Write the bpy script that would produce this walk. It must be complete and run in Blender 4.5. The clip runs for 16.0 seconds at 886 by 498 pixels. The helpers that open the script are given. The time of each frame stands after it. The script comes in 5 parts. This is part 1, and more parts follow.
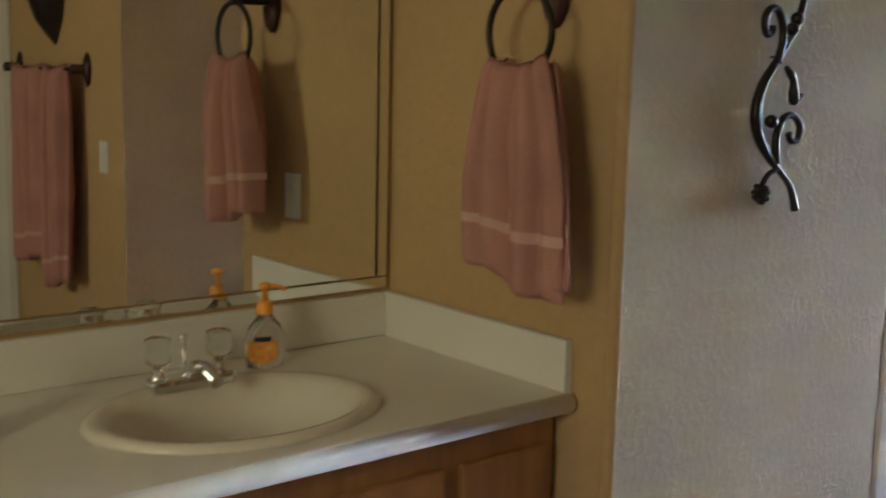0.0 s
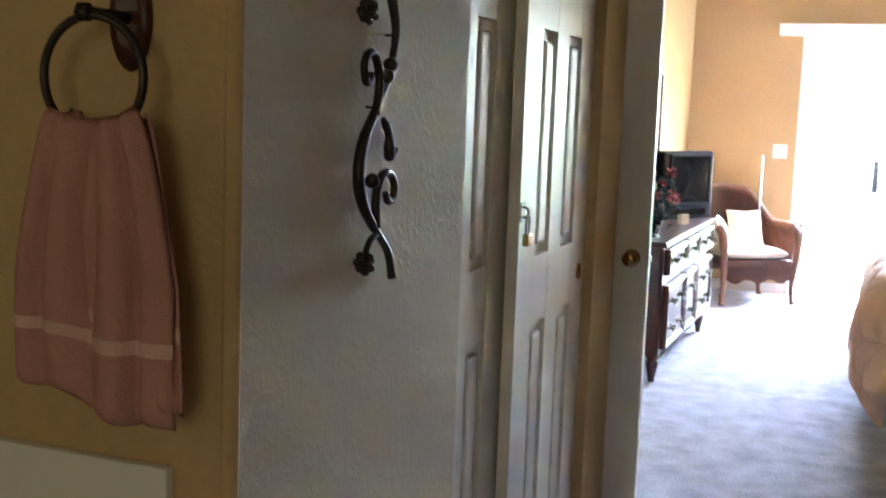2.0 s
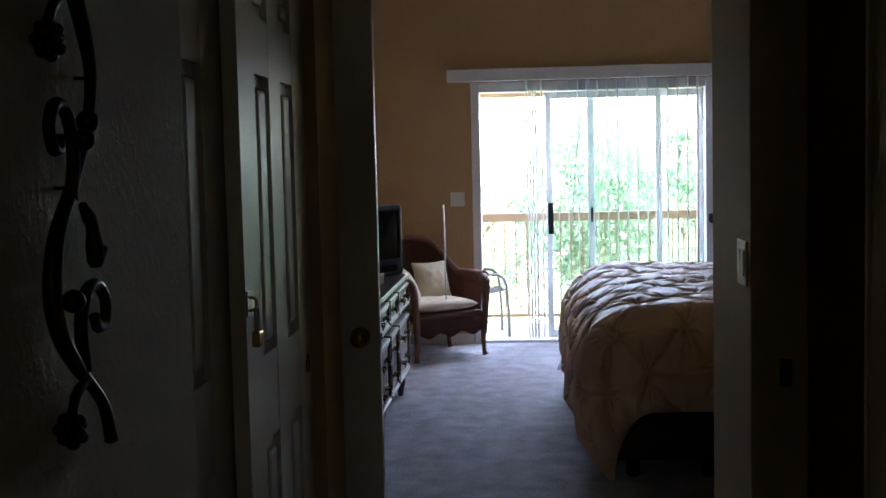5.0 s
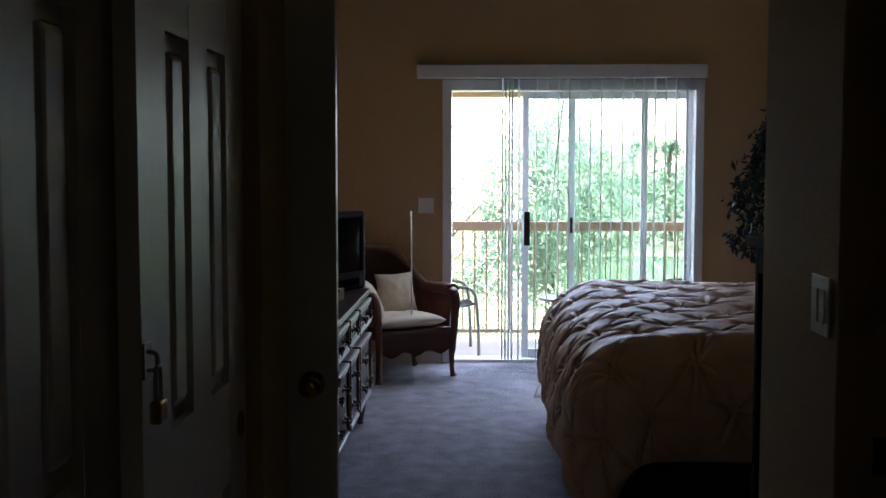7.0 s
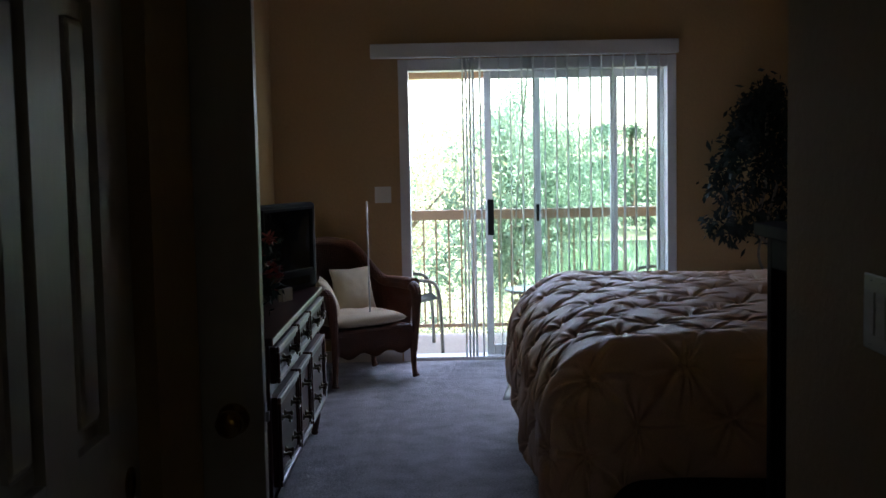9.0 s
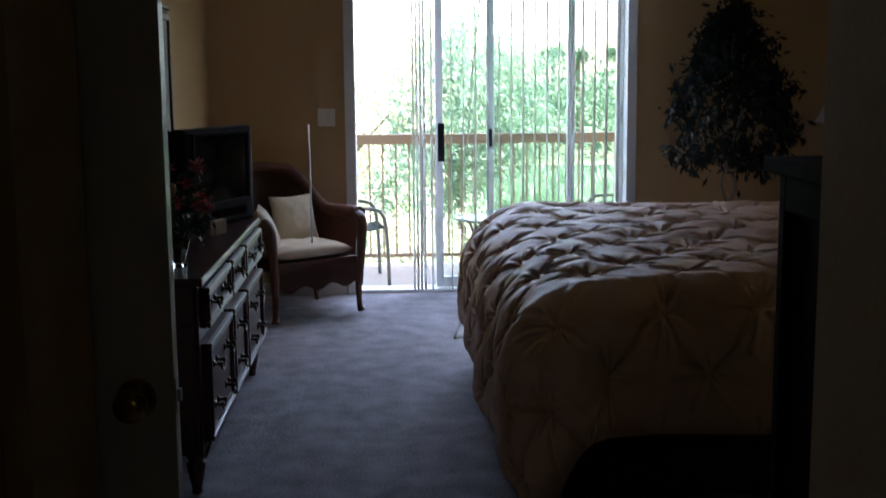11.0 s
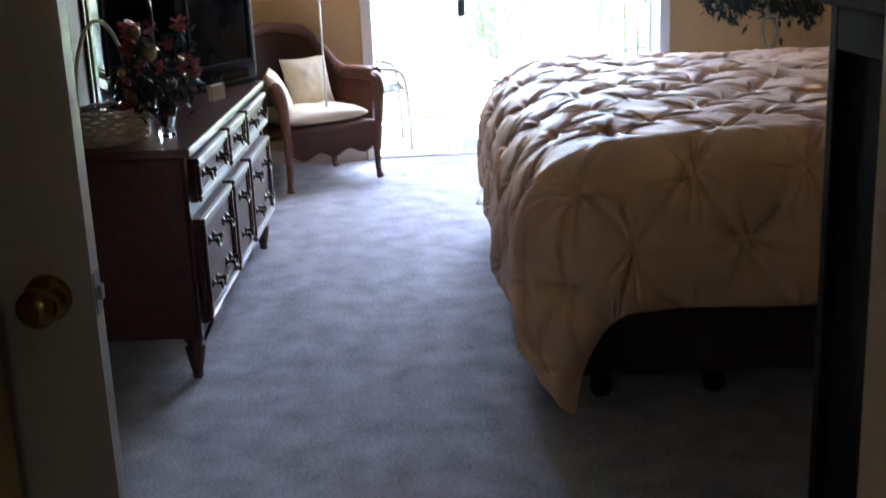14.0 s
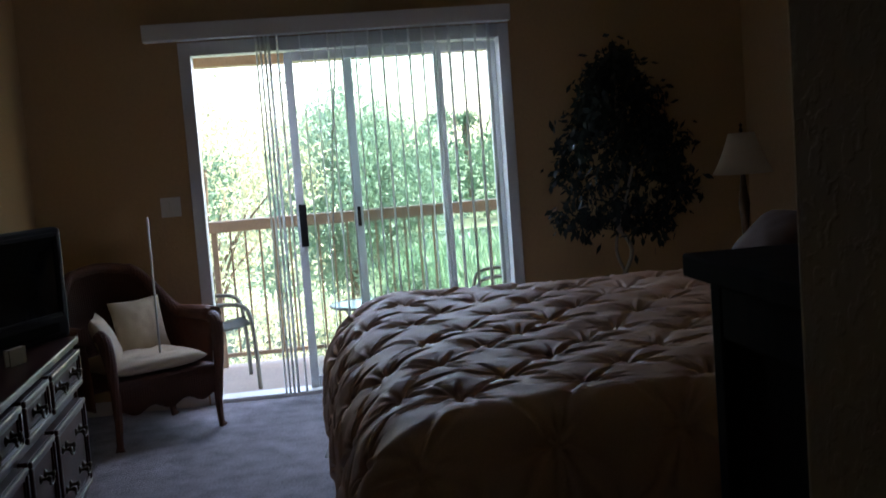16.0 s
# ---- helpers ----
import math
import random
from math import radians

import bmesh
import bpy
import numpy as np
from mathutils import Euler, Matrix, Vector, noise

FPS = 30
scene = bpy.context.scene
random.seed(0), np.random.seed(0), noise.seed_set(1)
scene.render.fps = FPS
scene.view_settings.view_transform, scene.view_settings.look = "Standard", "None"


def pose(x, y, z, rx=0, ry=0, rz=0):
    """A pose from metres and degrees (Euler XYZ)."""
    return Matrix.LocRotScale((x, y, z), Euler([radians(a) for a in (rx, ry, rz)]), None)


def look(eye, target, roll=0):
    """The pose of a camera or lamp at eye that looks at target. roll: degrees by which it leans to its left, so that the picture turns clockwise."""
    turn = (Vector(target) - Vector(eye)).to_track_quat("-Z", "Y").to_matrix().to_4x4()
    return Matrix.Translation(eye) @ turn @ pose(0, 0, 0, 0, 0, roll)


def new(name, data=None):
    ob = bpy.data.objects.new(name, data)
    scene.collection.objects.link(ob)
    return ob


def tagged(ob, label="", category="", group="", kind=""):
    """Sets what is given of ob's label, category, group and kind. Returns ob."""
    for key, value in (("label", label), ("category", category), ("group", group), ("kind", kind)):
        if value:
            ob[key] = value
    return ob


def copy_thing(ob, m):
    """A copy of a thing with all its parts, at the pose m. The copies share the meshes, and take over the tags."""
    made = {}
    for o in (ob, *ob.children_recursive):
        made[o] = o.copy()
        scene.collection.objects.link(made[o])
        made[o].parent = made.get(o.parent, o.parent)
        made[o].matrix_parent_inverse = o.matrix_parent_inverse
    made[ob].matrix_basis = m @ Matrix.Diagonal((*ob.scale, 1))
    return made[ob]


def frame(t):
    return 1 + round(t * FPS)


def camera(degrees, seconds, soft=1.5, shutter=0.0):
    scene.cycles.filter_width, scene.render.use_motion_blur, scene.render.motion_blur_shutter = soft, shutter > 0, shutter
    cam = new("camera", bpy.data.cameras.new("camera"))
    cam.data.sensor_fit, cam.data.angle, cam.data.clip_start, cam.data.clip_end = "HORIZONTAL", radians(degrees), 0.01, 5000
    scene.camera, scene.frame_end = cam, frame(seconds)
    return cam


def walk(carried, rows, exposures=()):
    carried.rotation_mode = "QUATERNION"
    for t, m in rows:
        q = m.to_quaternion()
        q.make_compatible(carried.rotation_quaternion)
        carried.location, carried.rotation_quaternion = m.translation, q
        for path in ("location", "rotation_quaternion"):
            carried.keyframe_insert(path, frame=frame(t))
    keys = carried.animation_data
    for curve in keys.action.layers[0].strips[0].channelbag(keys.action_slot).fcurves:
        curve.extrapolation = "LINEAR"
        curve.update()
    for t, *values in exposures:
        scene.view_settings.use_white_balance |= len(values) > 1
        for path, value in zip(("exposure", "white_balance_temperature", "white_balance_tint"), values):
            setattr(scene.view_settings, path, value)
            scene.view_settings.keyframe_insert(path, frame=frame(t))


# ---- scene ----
cam = camera(42.0, 16.0, soft=1.5, shutter=0.5)
PATH = [
    (0, (-2.140, -0.360, 1.437), (-0.880, 1.162, 1.126), 1.3),
    (0.5, (-2.001, -0.286, 1.437), (-0.678, 1.191, 1.180), 0.6),
    (1, (-2.037, -0.053, 1.468), (-0.484, 1.161, 1.133), 4.2),
    (1.5, (-2.009, 0.104, 1.491), (-0.252, 1.032, 1.259), 0.4),
    (2, (-2.0, 0.162, 1.483), (-0.147, 0.874, 1.233), 2.1),
    (2.5, (-1.954, 0.184, 1.471), (-0.08, 0.824, 1.187), 0.7),
    (3, (-1.822, 0.192, 1.47), (0.085, 0.733, 1.202), -0.5),
    (3.5, (-1.654, 0.203, 1.473), (0.27, 0.701, 1.244), -1.7),
    (4, (-1.544, 0.281, 1.475), (0.393, 0.723, 1.246), -1.0),
    (4.5, (-1.467, 0.429, 1.494), (0.509, 0.677, 1.314), -1.4),
    (5, (-1.432, 0.493, 1.491), (0.557, 0.634, 1.342), -1.3),
    (7.5, (-0.526, 0.588, 1.484), (1.468, 0.653, 1.34), -0.1),
    (8, (-0.438, 0.561, 1.468), (1.556, 0.587, 1.315), -1.3),
    (10.5, (0.269, 0.599, 1.473), (2.258, 0.557, 1.262), 0.4),
    (11, (0.292, 0.591, 1.461), (2.268, 0.508, 1.163), -0.5),
    (11.5, (0.302, 0.582, 1.452), (2.267, 0.469, 1.093), -1.0),
    (12, (0.306, 0.585, 1.443), (2.255, 0.442, 1.02), -1.1),
    (12.5, (0.324, 0.579, 1.438), (2.259, 0.426, 0.956), -1.0),
    (13, (0.336, 0.589, 1.423), (2.258, 0.439, 0.89), -1.2),
    (13.5, (0.442, 0.548, 1.415), (2.354, 0.41, 0.843), -1.9),
    (14, (0.626, 0.487, 1.402), (2.555, 0.478, 0.873), -2.4),
    (14.5, (0.738, 0.451, 1.437), (2.699, 0.381, 1.048), -2.5),
    (15, (0.927, 0.479, 1.452), (2.898, 0.341, 1.138), -3.6),
    (15.5, (1.045, 0.433, 1.461), (3.015, 0.202, 1.203), -4.4),
    (16, (1.113, 0.358, 1.466), (3.087, 0.099, 1.277), -4.3),
]
EXPOSURES = [(0, 8.35), (1, 8.2), (2, 7.7), (3, 6.7), (3.5, 6.3), (4, 5.8), (4.5, 4.9), (5, 4.05), (7.5, 3.2), (8, 3.05), (10.5, 2.8), (11, 3.15),
             (12, 4.2), (12.5, 4.75), (13, 5.35), (13.5, 5.7), (14, 5.4), (14.5, 4.6), (15, 3.72), (15.5, 2.95), (16, 2.55)]
walk(cam, [(t, look(eye, target, roll)) for t, eye, target, roll in PATH], EXPOSURES)

# world, sun and lamps
world = bpy.data.worlds.new("sky")
scene.world = world
world.use_nodes = True
sky = world.node_tree.nodes.new("ShaderNodeTexSky")
sky.sky_type, sky.sun_disc = "NISHITA", False
sky.sun_elevation, sky.sun_rotation = radians(58), radians(150)
back = world.node_tree.nodes["Background"]
back.inputs["Strength"].default_value = 0.15
world.node_tree.links.new(sky.outputs["Color"], back.inputs["Color"])
sun = new("sun", bpy.data.lights.new("sun", "SUN"))
sun.data.energy, sun.data.angle, sun.data.color = 5.0, radians(0.5), (1.0, 0.95, 0.87)
sun.matrix_world = look((0, 0, 30), (0.25, 1.6, 27.0))


def area(name, m, w, h, watts, colour):
    data = bpy.data.lights.new(name, "AREA")
    data.shape, data.size, data.size_y, data.energy, data.color = "RECTANGLE", w, h, watts, colour
    lamp = new(name, data)
    lamp.matrix_world = m
    return lamp


# sky light in the sliding door's opening, and an added fill lamp in the bathroom
skylight = area("door_skylight", look((8.36, -0.05, 1.75), (7.46, -0.05, 0.75)), 1.8, 0.9, 4.4, (0.59, 0.68, 1.0))
skylight.data.spread = radians(101)
area("bath_fill_lamp", look((-4.1, -0.2, 1.75), (-1.5, 0.2, 1.35)), 0.84, 0.74, 0.073, (0.99, 0.94, 0.64))


# ---- building helpers ----
def bm_box(bm, x0, x1, y0, y1, z0, z1, bevel=0.0):
    """A box, bevelled when asked, added to bm."""
    tmp = bmesh.new()
    bmesh.ops.create_cube(tmp, size=1)
    bmesh.ops.scale(tmp, verts=tmp.verts, vec=(x1 - x0, y1 - y0, z1 - z0))
    bmesh.ops.translate(tmp, verts=tmp.verts, vec=((x0 + x1) / 2, (y0 + y1) / 2, (z0 + z1) / 2))
    if bevel:
        bmesh.ops.bevel(tmp, geom=tmp.edges[:], offset=bevel, segments=2, affect="EDGES", profile=0.5)
    merge(bm, tmp)
    return bm


def merge(bm, tmp):
    seen = {v: bm.verts.new(v.co) for v in tmp.verts}
    for f in tmp.faces:
        bm.faces.new([seen[v] for v in f.verts]).smooth = f.smooth
    tmp.free()


def boxes(*items, bevel=0.0):
    bm = bmesh.new()
    for it in items:
        bm_box(bm, *it, bevel=bevel)
    return bm


def tube(bm, pts, r, n=10, close=False):
    """A round bar along pts; r is one radius or one for each point."""
    pts = [Vector(p) for p in pts]
    rs = [float(q) for q in (r if isinstance(r, (list, tuple)) else [r] * len(pts))]
    rings, side = [], None
    for i, p in enumerate(pts):
        a = pts[i - 1] if (i or close) else p
        b = pts[(i + 1) % len(pts)] if (i < len(pts) - 1 or close) else p
        d = (b - a).normalized()
        if side is None:
            side = d.cross(Vector((0, 0, 1)) if abs(d.z) < 0.9 else Vector((1, 0, 0))).normalized()
        side = (side - d * side.dot(d)).normalized()
        up = d.cross(side)
        rings.append([bm.verts.new(p + rs[i] * (math.cos(k * math.tau / n) * side + math.sin(k * math.tau / n) * up)) for k in range(n)])
    for i in range(len(rings) - (0 if close else 1)):
        r0, r1 = rings[i], rings[(i + 1) % len(rings)]
        for k in range(n):
            bm.faces.new((r0[k], r0[(k + 1) % n], r1[(k + 1) % n], r1[k])).smooth = True
    if not close:
        bm.faces.new(rings[0][::-1]), bm.faces.new(rings[-1])
    return bm


def lathe(bm, prof, n=24, at=(0, 0, 0), squash=(1, 1)):
    """A turned shape: prof is (radius, height) from bottom to top."""
    rings = [[bm.verts.new((at[0] + r * squash[0] * math.cos(k * math.tau / n), at[1] + r * squash[1] * math.sin(k * math.tau / n), at[2] + z)) for k in range(n)] for r, z in prof]
    for r0, r1 in zip(rings, rings[1:]):
        for k in range(n):
            bm.faces.new((r0[k], r0[(k + 1) % n], r1[(k + 1) % n], r1[k])).smooth = True
    bm.faces.new(rings[0][::-1]), bm.faces.new(rings[-1])
    return bm


def grid(bm, nu, nv, f, wrap=False):
    """A sheet of nu x nv points, f(u, v) for u, v in 0..1."""
    vs = [[bm.verts.new(f(i / (nu - 1), j / (nv - 1))) for j in range(nv)] for i in range(nu)]
    for i in range(nu - 1):
        for j in range(nv - 1):
            bm.faces.new((vs[i][j], vs[i + 1][j], vs[i + 1][j + 1], vs[i][j + 1])).smooth = True
    return bm


def smooth_path(pts, steps=6):
    """Points along a smooth curve through pts."""
    pts = [Vector(p) for p in pts]
    out = []
    for i in range(len(pts) - 1):
        p0, p1, p2, p3 = pts[max(i - 1, 0)], pts[i], pts[i + 1], pts[min(i + 2, len(pts) - 1)]
        for k in range(steps):
            u = k / steps
            out.append(0.5 * (2 * p1 + (p2 - p0) * u + (2 * p0 - 5 * p1 + 4 * p2 - p3) * u * u + (3 * p1 - p0 - 3 * p2 + p3) * u ** 3))
    return out + [pts[-1]]


def mesh(name, bm, material):
    bmesh.ops.recalc_face_normals(bm, faces=bm.faces[:])
    data = bpy.data.meshes.new(name)
    bm.to_mesh(data)
    bm.free()
    data.materials.append(material)
    return data


def part(name, bm, material, parent, label=""):
    ob = new(name, mesh(name, bm, material))
    ob.parent = parent
    return tagged(ob, label)


def thing(name, label, category, m=None, group="", kind=""):
    ob = new(name)
    ob.empty_display_size = 0.1
    if m:
        ob.matrix_world = m
    return tagged(ob, label, category, group, kind)


def solid(name, bm, material, label, category, kind="", group=""):
    return tagged(new(name, mesh(name, bm, material)), label, category, group, kind)


# ---- materials ----
def nodes(name):
    m = bpy.data.materials.new(name)
    m.use_nodes = True
    return m, m.node_tree.nodes, m.node_tree.links, m.node_tree.nodes["Principled BSDF"]


def surface(name, colour, rough=0.6, metal=0.0, vary=0.12, big=1.5, fine=60.0, bump=0.15, depth=0.002, stretch=(1, 1, 1), colour2=None, coat=0.0, spec=0.5):
    """A surface with broad and fine variation, and fine relief. stretch lengthens the grain."""
    m, n, l, b = nodes(name)
    co, mp = n.new("ShaderNodeTexCoord"), n.new("ShaderNodeMapping")
    mp.inputs["Scale"].default_value = stretch
    l.new(co.outputs["Object"], mp.inputs["Vector"])
    n1, n2 = n.new("ShaderNodeTexNoise"), n.new("ShaderNodeTexNoise")
    for t, sc in ((n1, big), (n2, fine)):
        t.inputs["Scale"].default_value, t.inputs["Detail"].default_value = sc, 4
        l.new(mp.outputs["Vector"], t.inputs["Vector"])
    dark = colour2 or tuple(c * (1 - vary * 1.6) for c in colour)
    light = tuple(min(1, c * (1 + vary)) for c in colour)
    both = n.new("ShaderNodeMath")
    both.operation = "MULTIPLY_ADD"
    l.new(n2.outputs["Fac"], both.inputs[0])
    both.inputs[1].default_value = 0.5
    half = n.new("ShaderNodeMath")
    half.operation = "MULTIPLY"
    l.new(n1.outputs["Fac"], half.inputs[0])
    half.inputs[1].default_value = 0.5
    l.new(half.outputs[0], both.inputs[2])
    ramp = n.new("ShaderNodeValToRGB")
    ramp.color_ramp.elements[0].position, ramp.color_ramp.elements[1].position = 0.3, 0.7
    ramp.color_ramp.elements[0].color, ramp.color_ramp.elements[1].color = (*dark, 1), (*light, 1)
    l.new(both.outputs[0], ramp.inputs["Fac"])
    l.new(ramp.outputs["Color"], b.inputs["Base Color"])
    rr = n.new("ShaderNodeMapRange")
    rr.inputs["To Min"].default_value, rr.inputs["To Max"].default_value = max(0.005, rough - min(0.08, rough * 0.25)), min(1, rough + min(0.08, rough * 0.25))
    l.new(n1.outputs["Fac"], rr.inputs["Value"])
    l.new(rr.outputs["Result"], b.inputs["Roughness"])
    b.inputs["Metallic"].default_value = metal
    b.inputs["Coat Weight"].default_value = coat
    b.inputs["Specular IOR Level"].default_value = spec
    if bump:
        bp = n.new("ShaderNodeBump")
        bp.inputs["Strength"].default_value, bp.inputs["Distance"].default_value = bump, depth
        l.new(n2.outputs["Fac"], bp.inputs["Height"])
        l.new(bp.outputs["Normal"], b.inputs["Normal"])
    return m


def plaster(name, colour):
    """Painted drywall with a hand-trowelled knockdown relief."""
    m = surface(name, colour, 0.75, vary=0.05, big=0.8, fine=45, bump=0.0, spec=0.2)
    n, l, b = m.node_tree.nodes, m.node_tree.links, m.node_tree.nodes["Principled BSDF"]
    co = n.new("ShaderNodeTexCoord")
    t1, t2 = n.new("ShaderNodeTexNoise"), n.new("ShaderNodeTexNoise")
    t1.inputs["Scale"].default_value, t1.inputs["Detail"].default_value, t1.inputs["Distortion"].default_value = 52, 3, 0.3
    t2.inputs["Scale"].default_value = 140
    l.new(co.outputs["Object"], t1.inputs["Vector"]), l.new(co.outputs["Object"], t2.inputs["Vector"])
    rp = n.new("ShaderNodeMapRange")
    rp.interpolation_type = "SMOOTHSTEP"
    rp.inputs["From Min"].default_value, rp.inputs["From Max"].default_value = 0.46, 0.6
    l.new(t1.outputs["Fac"], rp.inputs["Value"])
    add = n.new("ShaderNodeMath")
    add.operation = "MULTIPLY_ADD"
    l.new(t2.outputs["Fac"], add.inputs[0])
    add.inputs[1].default_value = 0.25
    l.new(rp.outputs["Result"], add.inputs[2])
    bp = n.new("ShaderNodeBump")
    bp.inputs["Strength"].default_value, bp.inputs["Distance"].default_value = 0.4, 0.0013
    l.new(add.outputs[0], bp.inputs["Height"])
    l.new(bp.outputs["Normal"], b.inputs["Normal"])
    return m


def glassy(name, colour=(1, 1, 1), rough=0.0, ior=1.45):
    m, n, l, b = nodes(name)
    b.inputs["Base Color"].default_value = (*colour, 1)
    b.inputs["Transmission Weight"].default_value, b.inputs["Roughness"].default_value, b.inputs["IOR"].default_value = 1.0, rough, ior
    return m


def pane_glass(name):
    """Thin window glass: clear, with a weak mirror sheen."""
    m, n, l, b = nodes(name)
    clear, shine, mix = n.new("ShaderNodeBsdfTransparent"), n.new("ShaderNodeBsdfGlossy"), n.new("ShaderNodeMixShader")
    shine.inputs["Roughness"].default_value = 0.02
    clear.inputs["Color"].default_value = (0.93, 0.97, 0.95, 1)
    mix.inputs["Fac"].default_value = 0.06
    l.new(clear.outputs[0], mix.inputs[1]), l.new(shine.outputs[0], mix.inputs[2])
    l.new(mix.outputs[0], n["Material Output"].inputs["Surface"])
    return m


def pile(name, colour):
    """Cut-pile carpet: tufts of uneven height, trodden patches and speckled yarn."""
    m = surface(name, colour, 0.95, vary=0.34, big=7, fine=95, bump=0.0, spec=0.08)
    n, l, b = m.node_tree.nodes, m.node_tree.links, m.node_tree.nodes["Principled BSDF"]
    co, yarn, tread, add, bp = n.new("ShaderNodeTexCoord"), n.new("ShaderNodeTexNoise"), n.new("ShaderNodeTexNoise"), n.new("ShaderNodeMath"), n.new("ShaderNodeBump")
    for t, sc, de, ro, di in ((yarn, 100, 8, 0.75, 1.2), (tread, 14, 6, 0.7, 0.8)):
        t.inputs["Scale"].default_value, t.inputs["Detail"].default_value = sc, de
        t.inputs["Roughness"].default_value, t.inputs["Distortion"].default_value = ro, di
        l.new(co.outputs["Object"], t.inputs["Vector"])
    add.operation = "MULTIPLY_ADD"
    l.new(tread.outputs["Fac"], add.inputs[0])
    add.inputs[1].default_value = 0.28
    l.new(yarn.outputs["Fac"], add.inputs[2])
    l.new(add.outputs[0], bp.inputs["Height"])
    bp.inputs["Strength"].default_value, bp.inputs["Distance"].default_value = 1.0, 0.026
    l.new(bp.outputs["Normal"], b.inputs["Normal"])
    return m


TAN = plaster("tan_wall_paint", (0.54, 0.365, 0.185))
GREIGE = plaster("greige_wall_paint", (0.56, 0.48, 0.36))
CEILING = plaster("ceiling_paint", (0.75, 0.72, 0.66))
CARPET = pile("carpet_pile", (0.575, 0.56, 0.6))
WHITE = surface("white_paint", (0.72, 0.67, 0.6), 0.42, vary=0.04, big=2, fine=90, bump=0.1, stretch=(1, 1, 0.15))
ALU = surface("white_aluminium", (0.78, 0.79, 0.79), 0.35, vary=0.04, fine=40, bump=0.03)
BLIND = surface("blind_vinyl", (0.8, 0.81, 0.8), 0.45, vary=0.03, bump=0.05)
LAMINATE = surface("white_laminate", (0.8, 0.77, 0.71), 0.52, vary=0.03, big=4, fine=220, bump=0.03)
PORCELAIN = surface("bone_porcelain", (0.76, 0.71, 0.62), 0.12, vary=0.03, bump=0.0)
OAK = surface("honey_oak", (0.42, 0.2, 0.075), 0.4, vary=0.3, big=3, fine=26, bump=0.2, stretch=(1, 1, 0.12))
CHERRY = surface("dark_cherry_wood", (0.075, 0.02, 0.013), 0.32, vary=0.35, big=3, fine=30, bump=0.12, depth=0.001, stretch=(0.2, 1, 1), coat=0.15, spec=0.4)
SATIN = surface("satin_cherry_veneer", (0.075, 0.024, 0.018), 0.55, vary=0.35, big=3, fine=30, bump=0.12, depth=0.001, stretch=(0.2, 1, 1), spec=0.3)
ESPRESSO = surface("espresso_wood", (0.022, 0.014, 0.015), 0.7, vary=0.3, big=3, fine=30, bump=0.12, depth=0.001, stretch=(1, 1, 0.15), spec=0.02)
IRON = surface("bronze_iron", (0.035, 0.026, 0.02), 0.42, metal=0.7, vary=0.3, big=12, fine=90, bump=0.3, depth=0.001)
BRASS = surface("polished_brass", (0.42, 0.27, 0.09), 0.2, metal=1.0, vary=0.1, bump=0.0)
CHROME = surface("chrome", (0.8, 0.8, 0.8), 0.06, metal=1.0, vary=0.03, bump=0.0)
STEEL = surface("dull_steel", (0.45, 0.44, 0.42), 0.35, metal=1.0, vary=0.1, bump=0.0)
TERRY = surface("pink_terry", (0.6, 0.3, 0.255), 0.95, vary=0.15, big=6, fine=420, bump=1.0, depth=0.004, spec=0.1)
TERRY_BAND = surface("pink_woven_band", (0.68, 0.42, 0.36), 0.8, vary=0.1, big=8, fine=300, bump=0.4, spec=0.15)
COMFORTER = surface("champagne_cotton", (0.7, 0.435, 0.28), 0.55, vary=0.08, big=2.5, fine=160, bump=0.12, depth=0.0015, spec=0.3)
SKIRT = surface("brown_bed_skirt", (0.120, 0.080, 0.070), 0.85, vary=0.2, big=4, fine=80)
PILLOWCASE = surface("dark_brown_pillow", (0.10, 0.055, 0.04), 0.8, vary=0.15, fine=120)
CREAM = surface("cream_cushion", (0.66, 0.56, 0.4), 0.85, vary=0.08, big=5, fine=220, bump=0.4)
BLACK = surface("black_plastic", (0.01, 0.01, 0.011), 0.65, vary=0.2, fine=300, bump=0.08, depth=0.0005, spec=0.25)
SCREEN = surface("tube_glass", (0.014, 0.016, 0.017), 0.1, vary=0.1, bump=0.0, spec=0.25)
MIRROR = surface("mirror_silver", (0.86, 0.88, 0.87), 0.015, metal=1.0, vary=0.0, bump=0.0)
PLASTIC = surface("switch_plastic", (0.78, 0.76, 0.7), 0.35, vary=0.02, bump=0.0)
PANE = pane_glass("window_pane")
CLEAR = glassy("clear_glass", (0.95, 0.97, 0.97))
ORANGE = surface("orange_plastic", (0.95, 0.4, 0.05), 0.35, vary=0.04, bump=0.0)
STUCCO = surface("balcony_stucco", (0.55, 0.4, 0.29), 0.9, vary=0.1, big=3, fine=70, bump=0.6, depth=0.004)
DECK = surface("balcony_concrete", (0.5, 0.42, 0.37), 0.85, vary=0.12, big=2, fine=60, bump=0.3)
RAILWOOD = surface("painted_rail", (0.34, 0.23, 0.16), 0.6, vary=0.12, fine=50)


